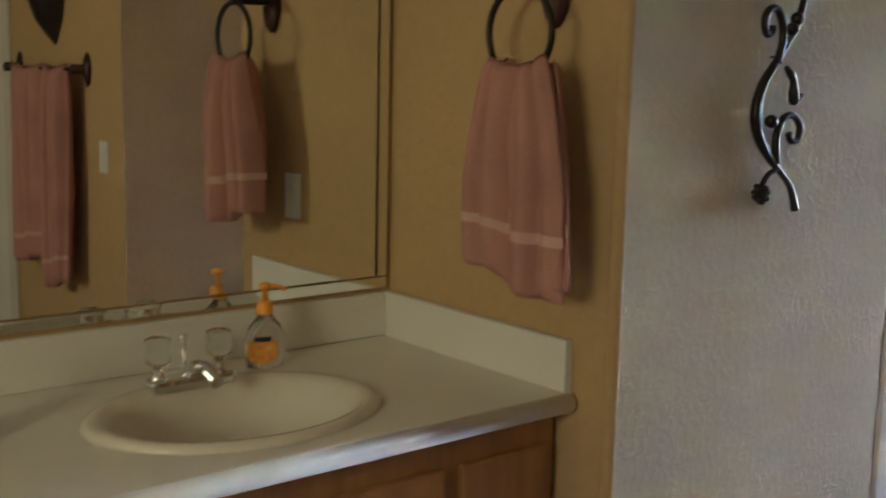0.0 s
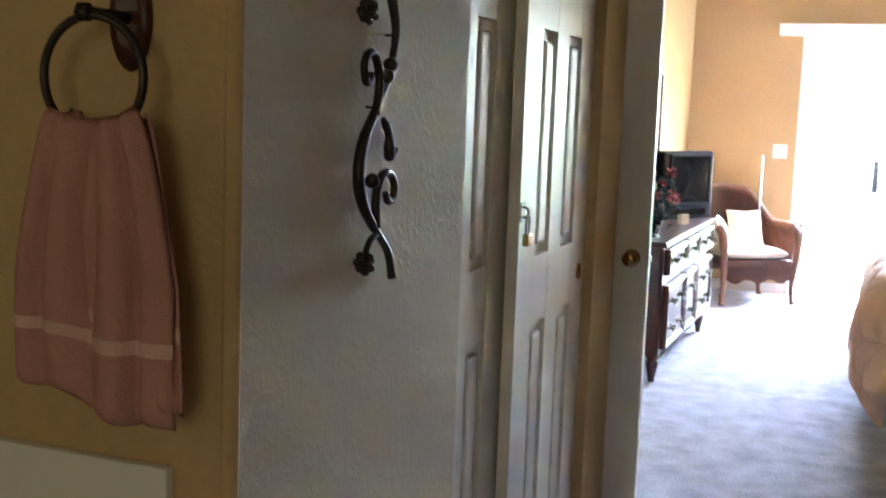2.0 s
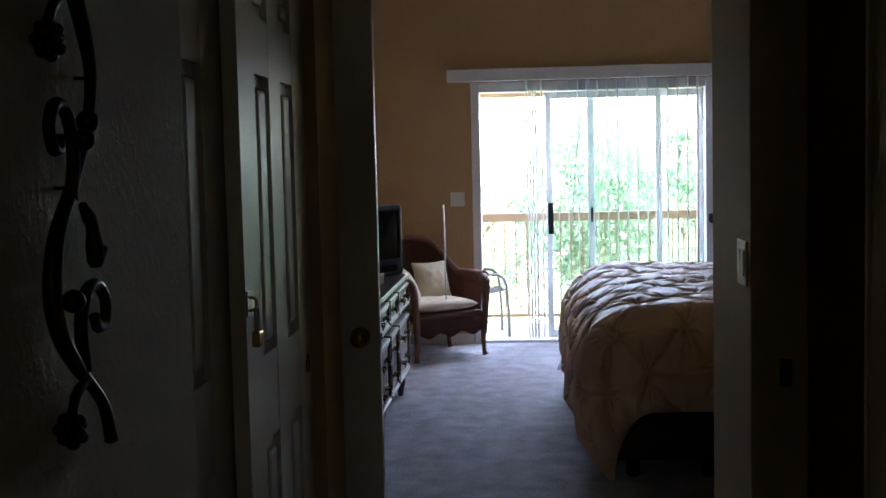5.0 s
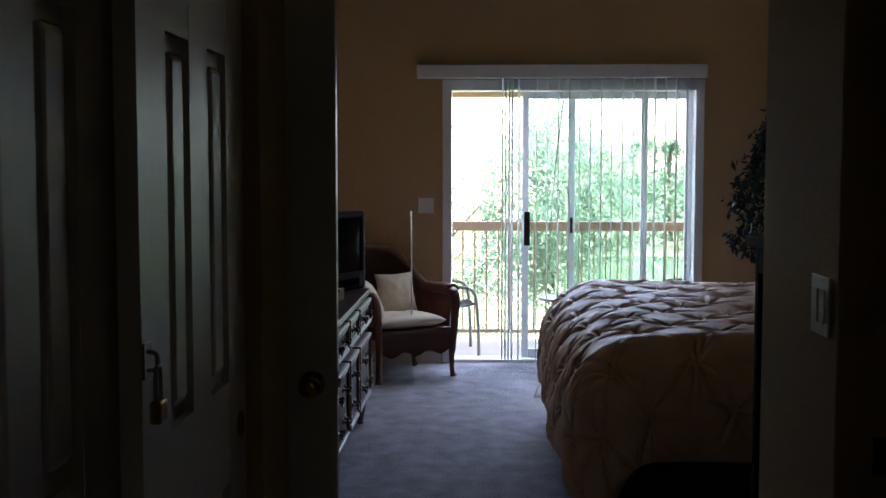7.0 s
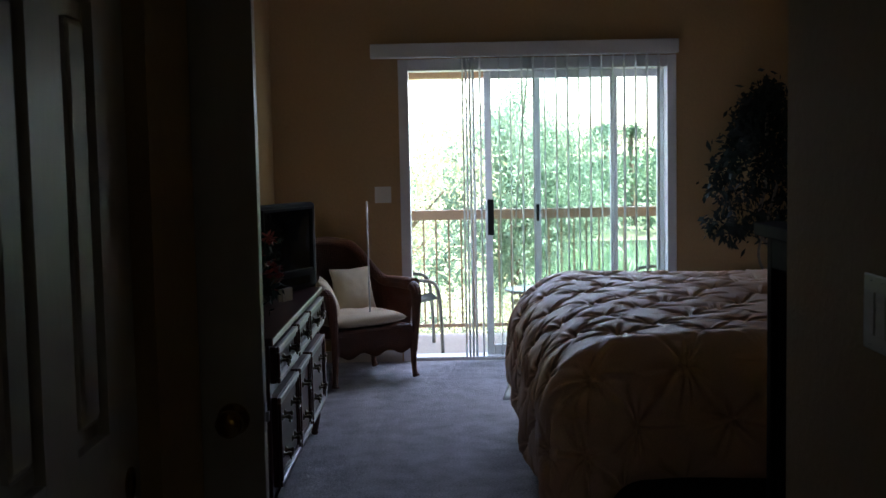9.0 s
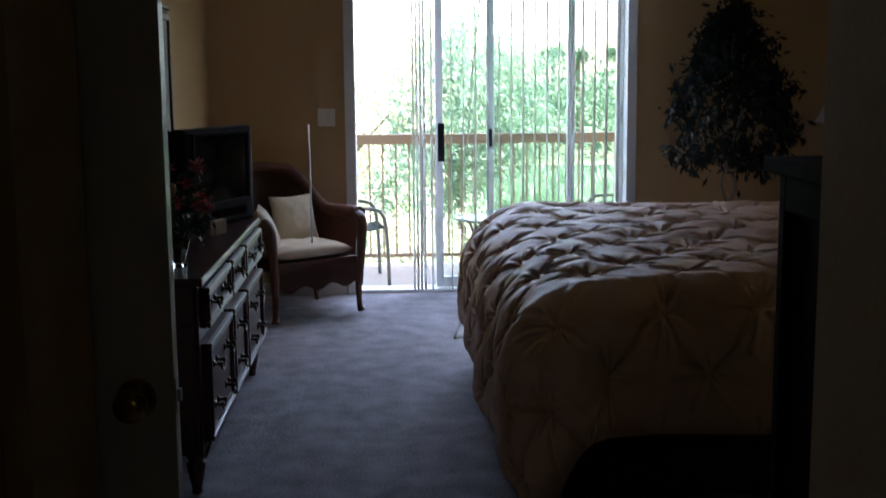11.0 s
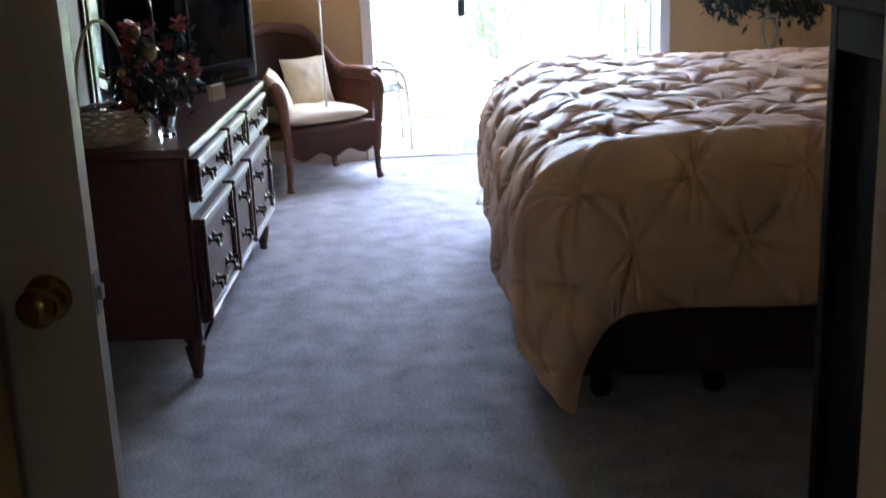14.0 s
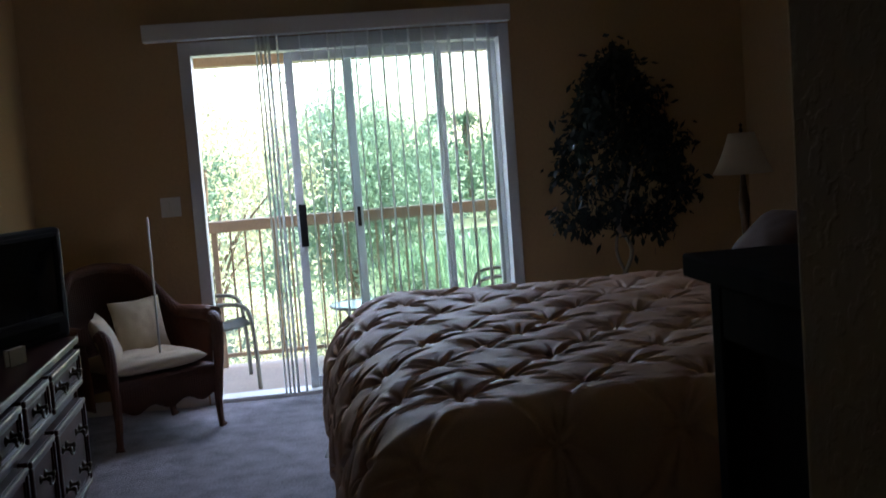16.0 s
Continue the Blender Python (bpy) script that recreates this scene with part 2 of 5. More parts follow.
# ---- the large structure ----
TOP, XW, YL, YR = 3.0, 8.0, 1.8, -2.5
solid("floor", boxes((2.0, XW, YR - 0.1, YL + 0.1, -0.1, 0.0), (-4.2, 2.0, -3.0, 2.0, -0.1, 0.0)), CARPET, "grey-beige cut pile carpet on the floor", "floor", "structure")
solid("ceiling", boxes((-4.3, XW + 0.1, -3.1, 2.1, TOP, TOP + 0.1)), CEILING, "plain off-white painted ceiling", "ceiling", "structure")
DY0, DY1, DZ = -1.0, 0.88, 2.08
solid("wall_east", boxes((XW, XW + 0.16, DY1, YL + 0.15, -0.1, TOP), (XW, XW + 0.16, YR - 0.15, DY0, -0.1, TOP), (XW, XW + 0.16, DY0, DY1, DZ, TOP)), TAN, "tan painted wall round the sliding door", "wall", "structure")
solid("wall_north", boxes((2.05, XW, YL, YL + 0.15, 0, TOP)), TAN, "tan painted bedroom wall behind the dresser", "wall", "structure")
solid("wall_south", boxes((2.05, XW, YR - 0.15, YR, 0, TOP)), TAN, "tan painted bedroom wall behind the bed", "wall", "structure")


def bullnose(x, y, z0, z1, r, sx, sy):
    """A rounded outside corner whose walls lie at x and y; sx, sy point into the wall."""
    bm = bmesh.new()
    cx, cy = x + sx * r, y + sy * r
    arc = [(cx - sx * r * math.cos(a), cy - sy * r * math.sin(a)) for a in np.linspace(0, math.pi / 2, 8)]
    outline = arc + [(cx, cy)]
    lo, hi = [bm.verts.new((p[0], p[1], z0)) for p in outline], [bm.verts.new((p[0], p[1], z1)) for p in outline]
    for i in range(len(outline)):
        j = (i + 1) % len(outline)
        bm.faces.new((lo[i], lo[j], hi[j], hi[i])).smooth = i < 7
    return bm


# the wall between vanity alcove and closet, with the wrought iron on it
R, WN = 0.02, 1.02
bm = boxes((-0.59 + R, 0.345, WN, WN + R, 0, TOP))
solid("wall_hall_north_face", bm, GREIGE, "greige painted wall with knockdown texture", "wall", "structure")
solid("wall_hall_north_core", boxes((-0.59 + R, 0.345, WN + R, 1.125, 0, TOP)), TAN, "tan painted wall return at the closet", "wall", "structure")
solid("wall_vanity_corner", bullnose(-0.59, WN, 0, TOP, R, 1, 1), TAN, "tan painted rounded wall corner", "wall", "structure")
solid("wall_vanity_end", boxes((-0.59, -0.59 + R, WN + R, 1.72, 0, TOP)), TAN, "tan painted end wall of the vanity alcove", "wall", "structure")
solid("wall_vanity_back", boxes((-4.3, -0.59, 1.705, 1.85, 0, TOP)), TAN, "tan painted wall behind the vanity mirror", "wall", "structure")
# closet: header, end pier, back
for name, bm in (("wall_closet_header", boxes((0.345, 1.72, 1.05, 1.17, 2.06, TOP))), ("wall_closet_pier", boxes((1.72, 2.05 - R, 1.055, 1.17, 0, TOP))), ("wall_closet_corner", bullnose(2.05, 1.055, 0, TOP, R, -1, 1)),
                 ("wall_closet_end", boxes((1.95, 2.05 - R, 1.17, 1.8, 0, TOP))), ("wall_west", boxes((2.05 - R, 2.05, 1.055 + R, 1.8, 0, TOP))), ("wall_closet_back", boxes((-0.47, 1.95, 1.7, 1.8, 0, TOP)))):
    solid(name, bm, TAN, "tan painted wall round the hall closet", "wall", "structure")
# hall wall on the other side, with a doorway into a dark small room
for name, bm in (("wall_hall_south", boxes((1.46, 2.05 - R, -0.185, -0.065, 0, TOP))), ("wall_hall_corner", bullnose(2.05, -0.065, 0, TOP, R, -1, -1)), ("wall_hall_end", boxes((2.05 - R, 2.05, -0.185, -0.065 - R, 0, TOP))),
                 ("wall_hall_header", boxes((0.47, 1.46, -0.185, -0.065, 2.05, TOP))), ("wall_hall_near", boxes((-0.434, 0.47, -0.185, -0.065, 0, TOP))), ("wall_towel_bar", boxes((-0.434, -0.31, -3.0, -0.185, 0, TOP))),
                 ("wall_bedroom_west", boxes((1.93, 2.05, -2.65, -0.185, 0, TOP))), ("wall_small_room", boxes((-0.31, 1.93, -1.75, -1.65, 0, TOP)))):
    solid(name, bm, TAN, "tan painted wall beside the dark hall doorway", "wall", "structure")
# bathroom closed round the camera, with an unseen window added for the fill lamp
bm = boxes((-4.3, -4.15, -3.0, -0.65, 0, TOP), (-4.3, -4.15, 0.25, 1.8, 0, TOP), (-4.3, -4.15, -0.65, 0.25, 0, 1.35), (-4.3, -4.15, -0.65, 0.25, 2.15, TOP), (-4.3, -4.2, -0.65, 0.25, 1.35, 2.15), (-4.3, -0.31, -3.1, -3.0, 0, TOP))
solid("wall_bathroom", bm, TAN, "tan painted bathroom wall with a small window added for the fill lamp", "wall", "structure")


# ---- sliding door, blinds and balcony ----
slider = thing("sliding_door", "white aluminium sliding glass door standing half open", "door", kind="structure")
bm = boxes((7.985, 8.16, DY1 - 0.04, DY1 + 0.03, 0, DZ + 0.05), (7.985, 8.16, DY0 - 0.035, DY0 + 0.03, 0, DZ + 0.05), (7.985, 8.16, DY0 + 0.03, DY1 - 0.04, DZ - 0.03, DZ + 0.05), (8.0, 8.16, DY0 + 0.03, DY1 - 0.04, -0.005, 0.025), bevel=0.004)
part("door_frame", bm, ALU, slider)


def glazed(name, x, y0, y1, w=0.05):
    panel = part(name, boxes((x, x + 0.035, y0, y0 + w, 0.03, DZ - 0.035), (x, x + 0.035, y1 - w, y1, 0.03, DZ - 0.035), (x, x + 0.035, y0 + w, y1 - w, 0.03, 0.1), (x, x + 0.035, y0 + w, y1 - w, DZ - 0.09, DZ - 0.035), bevel=0.004), ALU, slider)
    pane = part("pane", boxes((x + 0.015, x + 0.02, y0 + w, y1 - w, 0.1, DZ - 0.09)), PANE, panel)
    pane.visible_shadow = False
    return panel


moving = glazed("sliding_panel", 8.05, -0.63, 0.31)
glazed("fixed_panel", 8.1, -0.968, -0.04)
bm = boxes((7.995, 8.025, 0.252, 0.296, 0.89, 1.145), (8.024, 8.05, 0.262, 0.286, 0.92, 0.95), (8.024, 8.05, 0.262, 0.286, 1.09, 1.12), bevel=0.005)
part("door_pull", bm, BLACK, moving, "black pull handle")
part("latch", boxes((8.085, 8.1, -0.075, -0.055, 0.98, 1.1), bevel=0.003), BLACK, moving, "black latch")

blinds = thing("vertical_blinds", "white vertical blinds turned open at the sliding door", "blinds")
part("valance", boxes((7.885, 7.984, -1.035, 1.095, 2.135, 2.232), bevel=0.006), BLIND, blinds)
vane_bm = bmesh.new()
grid(vane_bm, 7, 2, lambda u, v: Vector(((u - 0.5) * 0.086, 0.006 * math.cos((u - 0.5) * math.pi), 0.04 + v * 2.095)))
bmesh.ops.solidify(vane_bm, geom=vane_bm.faces[:], thickness=0.0012)
vane_mesh = mesh("vane", vane_bm, BLIND)
rng = random.Random(4)
for i in range(20):
    y = 0.46 - i * 0.024 - (0.025 if i == 4 else 0) if i < 5 else 0.205 - (i - 5) * 0.079
    v = new("vane", vane_mesh)
    v.parent = blinds
    v.matrix_world = pose(7.935, y, 0, 0, rng.uniform(-0.15, 0.15), rng.uniform(-3, 3) + (9 if i < 5 else 0))
part("wand", tube(bmesh.new(), [(7.88, 0.0, 2.12), (7.88, 0.07, 1.5), (7.88, 0.11, 0.95)], 0.004), BLIND, blinds)

FL = -0.06
solid("balcony_floor", boxes((8.16, 9.62, -3.2, 3.2, FL - 0.2, FL)), DECK, "pinkish concrete balcony floor", "floor", "structure")
solid("balcony_ceiling", boxes((8.16, 9.62, -3.2, 3.2, 2.4, 2.55), (9.42, 9.62, -3.2, 3.2, 2.09, 2.4)), STUCCO, "tan stucco balcony ceiling and edge beam", "ceiling", "structure")
railing = thing("balcony_railing", "brown-painted metal balcony railing with thin upright bars", "railing")
part("top_rail", boxes((9.46, 9.57, -3.2, 3.2, 0.92, 1.0), bevel=0.006), RAILWOOD, railing)
part("bottom_rail", boxes((9.5, 9.53, -3.2, 3.2, 0.01, 0.04), bevel=0.003), RAILWOOD, railing)
bar_mesh = mesh("bar", boxes((-0.007, 0.007, -0.007, 0.007, 0.04, 0.935)), RAILWOOD)
for i in range(60):
    o = new("bar", bar_mesh)
    o.parent, o.location = railing, (9.515, -3.1 + i * 0.105, 0)
post_mesh = mesh("post", boxes((-0.02, 0.02, -0.02, 0.02, FL, 0.935), bevel=0.003), RAILWOOD)
for y in (-3.15, -1.2, 0.9, 3.1):
    o = new("post", post_mesh)
    o.parent, o.location = railing, (9.515, y, 0)

CHAIRMETAL = surface("grey_patio_metal", (0.2, 0.2, 0.19), 0.4, metal=0.6, vary=0.15, bump=0.05)
SLING = surface("patio_sling", (0.25, 0.27, 0.27), 0.8, vary=0.15, fine=200)
patio = thing("patio_chair", "grey metal patio chair on the balcony", "chair", pose(8.85, 0.95, FL, 0, 0, 8), "patio chairs")
for s in (-0.27, 0.27):
    part("arm", tube(bmesh.new(), smooth_path([(s, -0.28, 0.0), (s, -0.27, 0.3), (s, -0.24, 0.52), (s, -0.12, 0.57), (s, 0.1, 0.56), (s * 0.9, 0.24, 0.52)]), 0.014), CHAIRMETAL, patio)
    part("leg", tube(bmesh.new(), smooth_path([(s, 0.26, 0.0), (s * 0.95, 0.2, 0.38), (s * 0.9, 0.27, 0.62), (s * 0.85, 0.36, 0.92)]), 0.013), CHAIRMETAL, patio)
bm = grid(bmesh.new(), 4, 14, lambda u, v: Vector(((u - 0.5) * 0.46, -0.26 + min(v, 0.5) * 0.92 + max(0, v - 0.5) * 0.36, 0.42 - 0.03 * math.sin(min(v * 2, 1) * math.pi) + max(0, v - 0.5) * 0.96)))
bmesh.ops.solidify(bm, geom=bm.faces[:], thickness=0.008)
part("sling_seat", bm, SLING, patio)
copy_thing(patio, pose(9.05, -1.15, FL, 0, 0, 172))
table = thing("patio_table", "small glass-topped patio table on the balcony", "table", pose(9.05, -0.12, FL))
part("glass_top", lathe(bmesh.new(), [(0.24, 0.43), (0.245, 0.434), (0.24, 0.44)], 32), surface("frosted_table_glass", (0.5, 0.62, 0.6), 0.15, vary=0.04, bump=0), table)
part("rim", tube(bmesh.new(), [(0.246 * math.cos(a), 0.246 * math.sin(a), 0.434) for a in np.linspace(0, math.tau, 33)[:-1]], 0.011, 8, True), CHAIRMETAL, table)
for k in range(4):
    a = math.pi / 4 + k * math.pi / 2
    part("leg", tube(bmesh.new(), smooth_path([(0.21 * math.cos(a), 0.21 * math.sin(a), 0.43), (0.13 * math.cos(a), 0.13 * math.sin(a), 0.25), (0.2 * math.cos(a), 0.2 * math.sin(a), 0.0)]), 0.011), CHAIRMETAL, table)

# ---- garden below the balcony ----
GRASS = surface("garden_ground", (0.12, 0.16, 0.085), 0.95, vary=0.35, big=0.35, fine=6, bump=0.5, depth=0.03)
solid("ground", boxes((8.0, 900, -600, 600, -3.6, -3.4)), GRASS, "green lawn below the balcony", "ground", "structure")
WATERMAT = surface("pond_water", (0.05, 0.09, 0.06), 0.06, vary=0.2, big=0.4, fine=3, bump=0.1)
solid("pond", boxes((34, 62, -34, -4, -3.39, -3.37)), WATERMAT, "still green pond beyond the trees", "water", "structure")
BARK = surface("tree_bark", (0.14, 0.1, 0.07), 0.9, vary=0.3, big=4, fine=30, bump=0.8, depth=0.01, stretch=(1, 1, 0.2))


def leaf_material(name, c0, c1):
    m, n, l, b = nodes(name)
    geo, ramp = n.new("ShaderNodeNewGeometry"), n.new("ShaderNodeValToRGB")
    ramp.color_ramp.elements[0].color, ramp.color_ramp.elements[1].color = (*c0, 1), (*c1, 1)
    l.new(geo.outputs["Random Per Island"], ramp.inputs["Fac"])
    l.new(ramp.outputs["Color"], b.inputs["Base Color"])
    b.inputs["Roughness"].default_value = 0.6
    tr, mix = n.new("ShaderNodeBsdfTranslucent"), n.new("ShaderNodeMixShader")
    l.new(ramp.outputs["Color"], tr.inputs["Color"])
    mix.inputs["Fac"].default_value = 0.35
    l.new(b.outputs[0], mix.inputs[1]), l.new(tr.outputs[0], mix.inputs[2])
    l.new(mix.outputs[0], n["Material Output"].inputs["Surface"])
    return m


LEAF_A = leaf_material("willow_leaves", (0.18, 0.28, 0.2), (0.38, 0.48, 0.37))
LEAF_B = leaf_material("yellow_green_leaves", (0.34, 0.34, 0.2), (0.56, 0.55, 0.4))
LEAF_C = leaf_material("far_leaves", (0.06, 0.12, 0.07), (0.14, 0.23, 0.14))
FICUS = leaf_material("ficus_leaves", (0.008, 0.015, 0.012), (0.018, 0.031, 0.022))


def leaves(name, centres, spread, per, size, material, parent, seed, droop=0.0, thin=0.35):
    """Many small pointed leaves in clumps round the centres."""
    r = np.random.default_rng(seed)
    c = np.repeat(np.asarray(centres, float), per, axis=0)
    p = c + r.normal(0, 1, c.shape) * np.asarray(spread)
    k = len(p)
    a = r.normal(0, 1, (k, 3))
    a[:, 2] -= droop
    a /= np.linalg.norm(a, axis=1)[:, None]
    b = np.cross(a, r.normal(0, 1, (k, 3)))
    b /= np.linalg.norm(b, axis=1)[:, None]
    s = size * r.uniform(0.6, 1.4, (k, 1))
    verts = np.stack([p, p + a * s * 0.5 + b * s * thin * 0.5, p + a * s, p + a * s * 0.5 - b * s * thin * 0.5], 1).reshape(-1, 3)
    faces = np.arange(4 * k).reshape(-1, 4)
    data = bpy.data.meshes.new(name)
    data.from_pydata(verts.tolist(), [], faces.tolist())
    data.materials.append(material)
    ob = new(name, data)
    ob.parent = parent
    return ob


def tree(label, x, y, base, top, radius, material, seed, per=90, clumps=110, size=0.22, droop=0.6):
    r = np.random.default_rng(seed)
    t = thing("tree", label, "tree", pose(x, y, base), "garden trees")
    h = top - base
    bm = bmesh.new()
    tube(bm, smooth_path([(0, 0, 0), (0.1, 0.05, h * 0.2), (-0.05, 0.1, h * 0.42), (0.05, 0, h * 0.7)]), list(np.linspace(h * 0.022, h * 0.007, 19)))
    for k in range(9):
        a, z = r.uniform(0, math.tau), h * r.uniform(0.22, 0.5)
        d = radius * r.uniform(0.5, 0.85)
        tube(bm, smooth_path([(0, 0, z), (d * 0.4 * math.cos(a), d * 0.4 * math.sin(a), z + h * 0.13), (d * math.cos(a), d * math.sin(a), z + h * r.uniform(0.15, 0.35))], 4), list(np.linspace(h * 0.006, h * 0.002, 9)), 6)
    part("trunk", bm, BARK, t)
    v = r.normal(0, 1, (clumps, 3))
    v /= np.linalg.norm(v, axis=1)[:, None]
    v *= r.uniform(0.35, 1.0, (clumps, 1)) ** 0.6
    lump = 1 + 0.3 * np.sin(v[:, :1] * 5 + seed) * np.cos(v[:, 1:2] * 4)
    c = v * lump * np.array([radius, radius, h * 0.36]) + np.array([0, 0, h * 0.62])
    leaves("crown", c, (radius * 0.11, radius * 0.11, h * 0.05), per, size, material, t, seed, droop)
    return t


tree("tall yellow-green tree with fine leaves by the balcony", 24.0, 1.9, -3.4, 3.2, 1.8, LEAF_B, 11, 60, 150, 0.12)
tree("low yellow-green shrubby tree below the balcony", 13.6, 0.25, -3.4, 0.05, 1.2, LEAF_B, 12, 90, 90, 0.07)
tree("broad green weeping tree beyond the balcony", 30.0, -1.2, -3.4, 2.8, 2.0, LEAF_A, 13, 190, 230, 0.13, 1.2)
tree("dense green tree beyond the balcony", 20.0, -1.55, -3.4, -0.7, 0.9, LEAF_C, 14, 90, 110, 0.1, 1.0)
tree("round green tree behind the pond edge", 34.0, 0.6, -3.4, 0.1, 1.8, LEAF_A, 15, 60, 110, 0.16)
r = np.random.default_rng(5)
ang = r.uniform(-0.55, 0.35, 420)
dist = r.uniform(66, 95, 420)
c = np.stack([dist * np.cos(ang), dist * np.sin(ang), r.uniform(-3.2, 0.7, 420) + 0.5 * np.sin(ang * 23)], 1)
woods = leaves("far_woods", c, (1.2, 1.2, 0.6), 90, 0.5, LEAF_C, None, 21)
tagged(woods, "far bank of trees across the pond", "trees", kind="stuff")
for i, (x, y) in enumerate([(72, -9.5), (75, -11.5), (70, -13.2)]):
    palm = thing("palm_tree", "tall far palm with a feathery crown", "palm tree", pose(x, y, -3.4), "far palms")
    part("trunk", tube(bmesh.new(), smooth_path([(0, 0, 0), (0.1, 0.1, 3), (0, 0.2, 6.1)]), 0.16, 8), BARK, palm)
    rr = np.random.default_rng(30 + i)
    fr = []
    for k in range(26):
        a, e = rr.uniform(0, math.tau), rr.uniform(-0.5, 1.0)
        for s in np.linspace(0.1, 1, 7):
            fr.append((1.1 * s * math.cos(a), 0.2 + 1.1 * s * math.sin(a), 6.2 + 0.9 * s * e - 0.7 * s * s))
    leaves("crown", fr, (0.07, 0.07, 0.07), 4, 0.4, LEAF_C, palm, 40 + i, 0.5, 0.2)
REED = leaf_material("pond_reeds", (0.15, 0.25, 0.14), (0.3, 0.44, 0.27))
c = np.stack([r.uniform(24, 46, 500), r.uniform(-12, -3, 500), np.full(500, -3.1)], 1)
tagged(leaves("reeds", c, (0.35, 0.35, 0.15), 26, 0.7, REED, None, 51, -2.5, 0.12), "bright green reeds along the pond", "reeds", kind="stuff")

# ---- bedroom ----
# bed: skirt, legs and mattress under the comforter
bed = thing("bed", "wide bed with a dark brown skirt on small legs", "bed", pose(0, 0, 0))
X0, X1, YH, YF = 3.86, 5.9, -2.3, 0.12


def skirt_side(p, q, seed):
    n = 60
    d = Vector((q[0] - p[0], q[1] - p[1], 0))
    side = Vector((-d.y, d.x, 0)).normalized()
    rr = random.Random(seed)
    ph = rr.uniform(0, 6)
    bm = grid(bmesh.new(), n, 5, lambda u, v: Vector((*p, 0)) + d * u + side * (0.012 * math.sin(u * d.length * 26 + ph) * (1 - v * 0.8)) + Vector((0, 0, 0.1 + 0.3 * v)))
    bmesh.ops.solidify(bm, geom=bm.faces[:], thickness=0.004)
    return bm


for seed, (p, q) in enumerate((((X0, YF), (X0, YH)), ((X0, YF), (X1, YF)), ((X1, YF), (X1, YH)))):
    part("skirt", skirt_side(p, q, seed), SKIRT, bed, "gathered dark brown bed skirt")
part("mattress", boxes((X0 + 0.02, X1 - 0.02, YH, YF - 0.02, 0.22, 0.76), bevel=0.05), CREAM, bed)
bm = bmesh.new()
arch = [(X0 - 0.06 + (X1 - X0 + 0.12) * k / 24, 0.92 + 0.36 * math.sin(math.pi * k / 24) ** 0.8) for k in range(25)]
lower = [[bm.verts.new((x, y, 0.12)) for x, z in arch] for y in (YH - 0.06, YH - 0.01)]
upper = [[bm.verts.new((x, y, z)) for x, z in arch] for y in (YH - 0.06, YH - 0.01)]
for k in range(24):
    for s in (0, 1):
        bm.faces.new((lower[s][k], lower[s][k + 1], upper[s][k + 1], upper[s][k]))
    bm.faces.new((upper[0][k], upper[0][k + 1], upper[1][k + 1], upper[1][k]))
    bm.faces.new((lower[0][k], lower[1][k], lower[1][k + 1], lower[0][k + 1]))
for k in (0, 24):
    bm.faces.new((lower[0][k], upper[0][k], upper[1][k], lower[1][k]))
headboard = part("headboard", bm, CHERRY, bed, "arched dark cherry headboard")
part("arched_rail", tube(bmesh.new(), [(x, YH - 0.03, z) for x, z in arch], [0.035 + 0.02 * math.sin(math.pi * k / 24) for k in range(25)], 12), CHERRY, headboard)
part("finial", lathe(bmesh.new(), [(0.03, 0), (0.045, 0.03), (0.03, 0.06), (0.045, 0.09), (0.015, 0.12)], 16, ((X0 + X1) / 2, YH - 0.03, 1.31)), CHERRY, headboard)
leg_mesh = mesh("leg", lathe(bmesh.new(), [(0.025, 0), (0.035, 0.02), (0.03, 0.08), (0.045, 0.22)], 14), BLACK)
for x, y in ((X0 + 0.1, YF - 0.12), (X0 + 0.1, -1.0), (X0 + 0.1, -2.1), (X1 - 0.1, YF - 0.12), (X1 - 0.1, -2.1), (X0 + 0.1, -0.35)):
    o = new("leg", leg_mesh)
    o.parent, o.location = bed, (x, y, 0)

# the tufted comforter: a sheet draped over the bed, gathered at a lattice of tufts
CX0, CX1, CYF, CZ, RSIDE, RFOOT = 3.83, 5.9, -0.06, 0.785, 0.15, 0.28
SU, SV, US, UT = 0.21, 0.155, 3.71, -0.2
NEAR, FAR, FOOT = 0.51, 0.62, 0.72
ns, nt = 600, 520
rngc = np.random.default_rng(3)
jit = rngc.uniform(-0.028, 0.028, (60, 60, 2))
amp = rngc.uniform(0.25, 1.2, (60, 60, 2))
fold = rngc.uniform(0, math.tau, (60, 60))
S0, S1, T0, T1 = CX0 - NEAR, CX1 + FAR, -2.15, CYF + FOOT
gs, gt = np.meshgrid(np.linspace(S0, S1, ns), np.linspace(T0, T1, nt), indexing="ij")

# the draped sheet and its outward normal, before it is gathered
ds = np.where(gs < CX0, gs - CX0, np.maximum(0.0, gs - CX1))
dt = np.maximum(0.0, gt - CYF)
reach = np.hypot(ds, dt)
safe = np.maximum(reach, 1e-6)
dx, dy = ds / safe, dt / safe
cr = RSIDE * dx ** 2 + RFOOT * dy ** 2 + (reach < 1e-6)
bend = np.minimum(reach / cr, math.pi / 2)
fall = np.maximum(0.0, reach - cr * math.pi / 2)
out = cr * np.sin(bend) + 0.02 * np.sin(fall * 5.6) - 0.12 * fall ** 2
out += 0.014 * np.sin(gs * 7.3 + 0.6) * np.minimum(1, fall * 5) * dy ** 2 + 0.012 * np.sin(gt * 11 + 1) * np.minimum(1, fall * 5) * dx ** 2
low = cr * (1 - np.cos(bend)) + 0.985 * fall
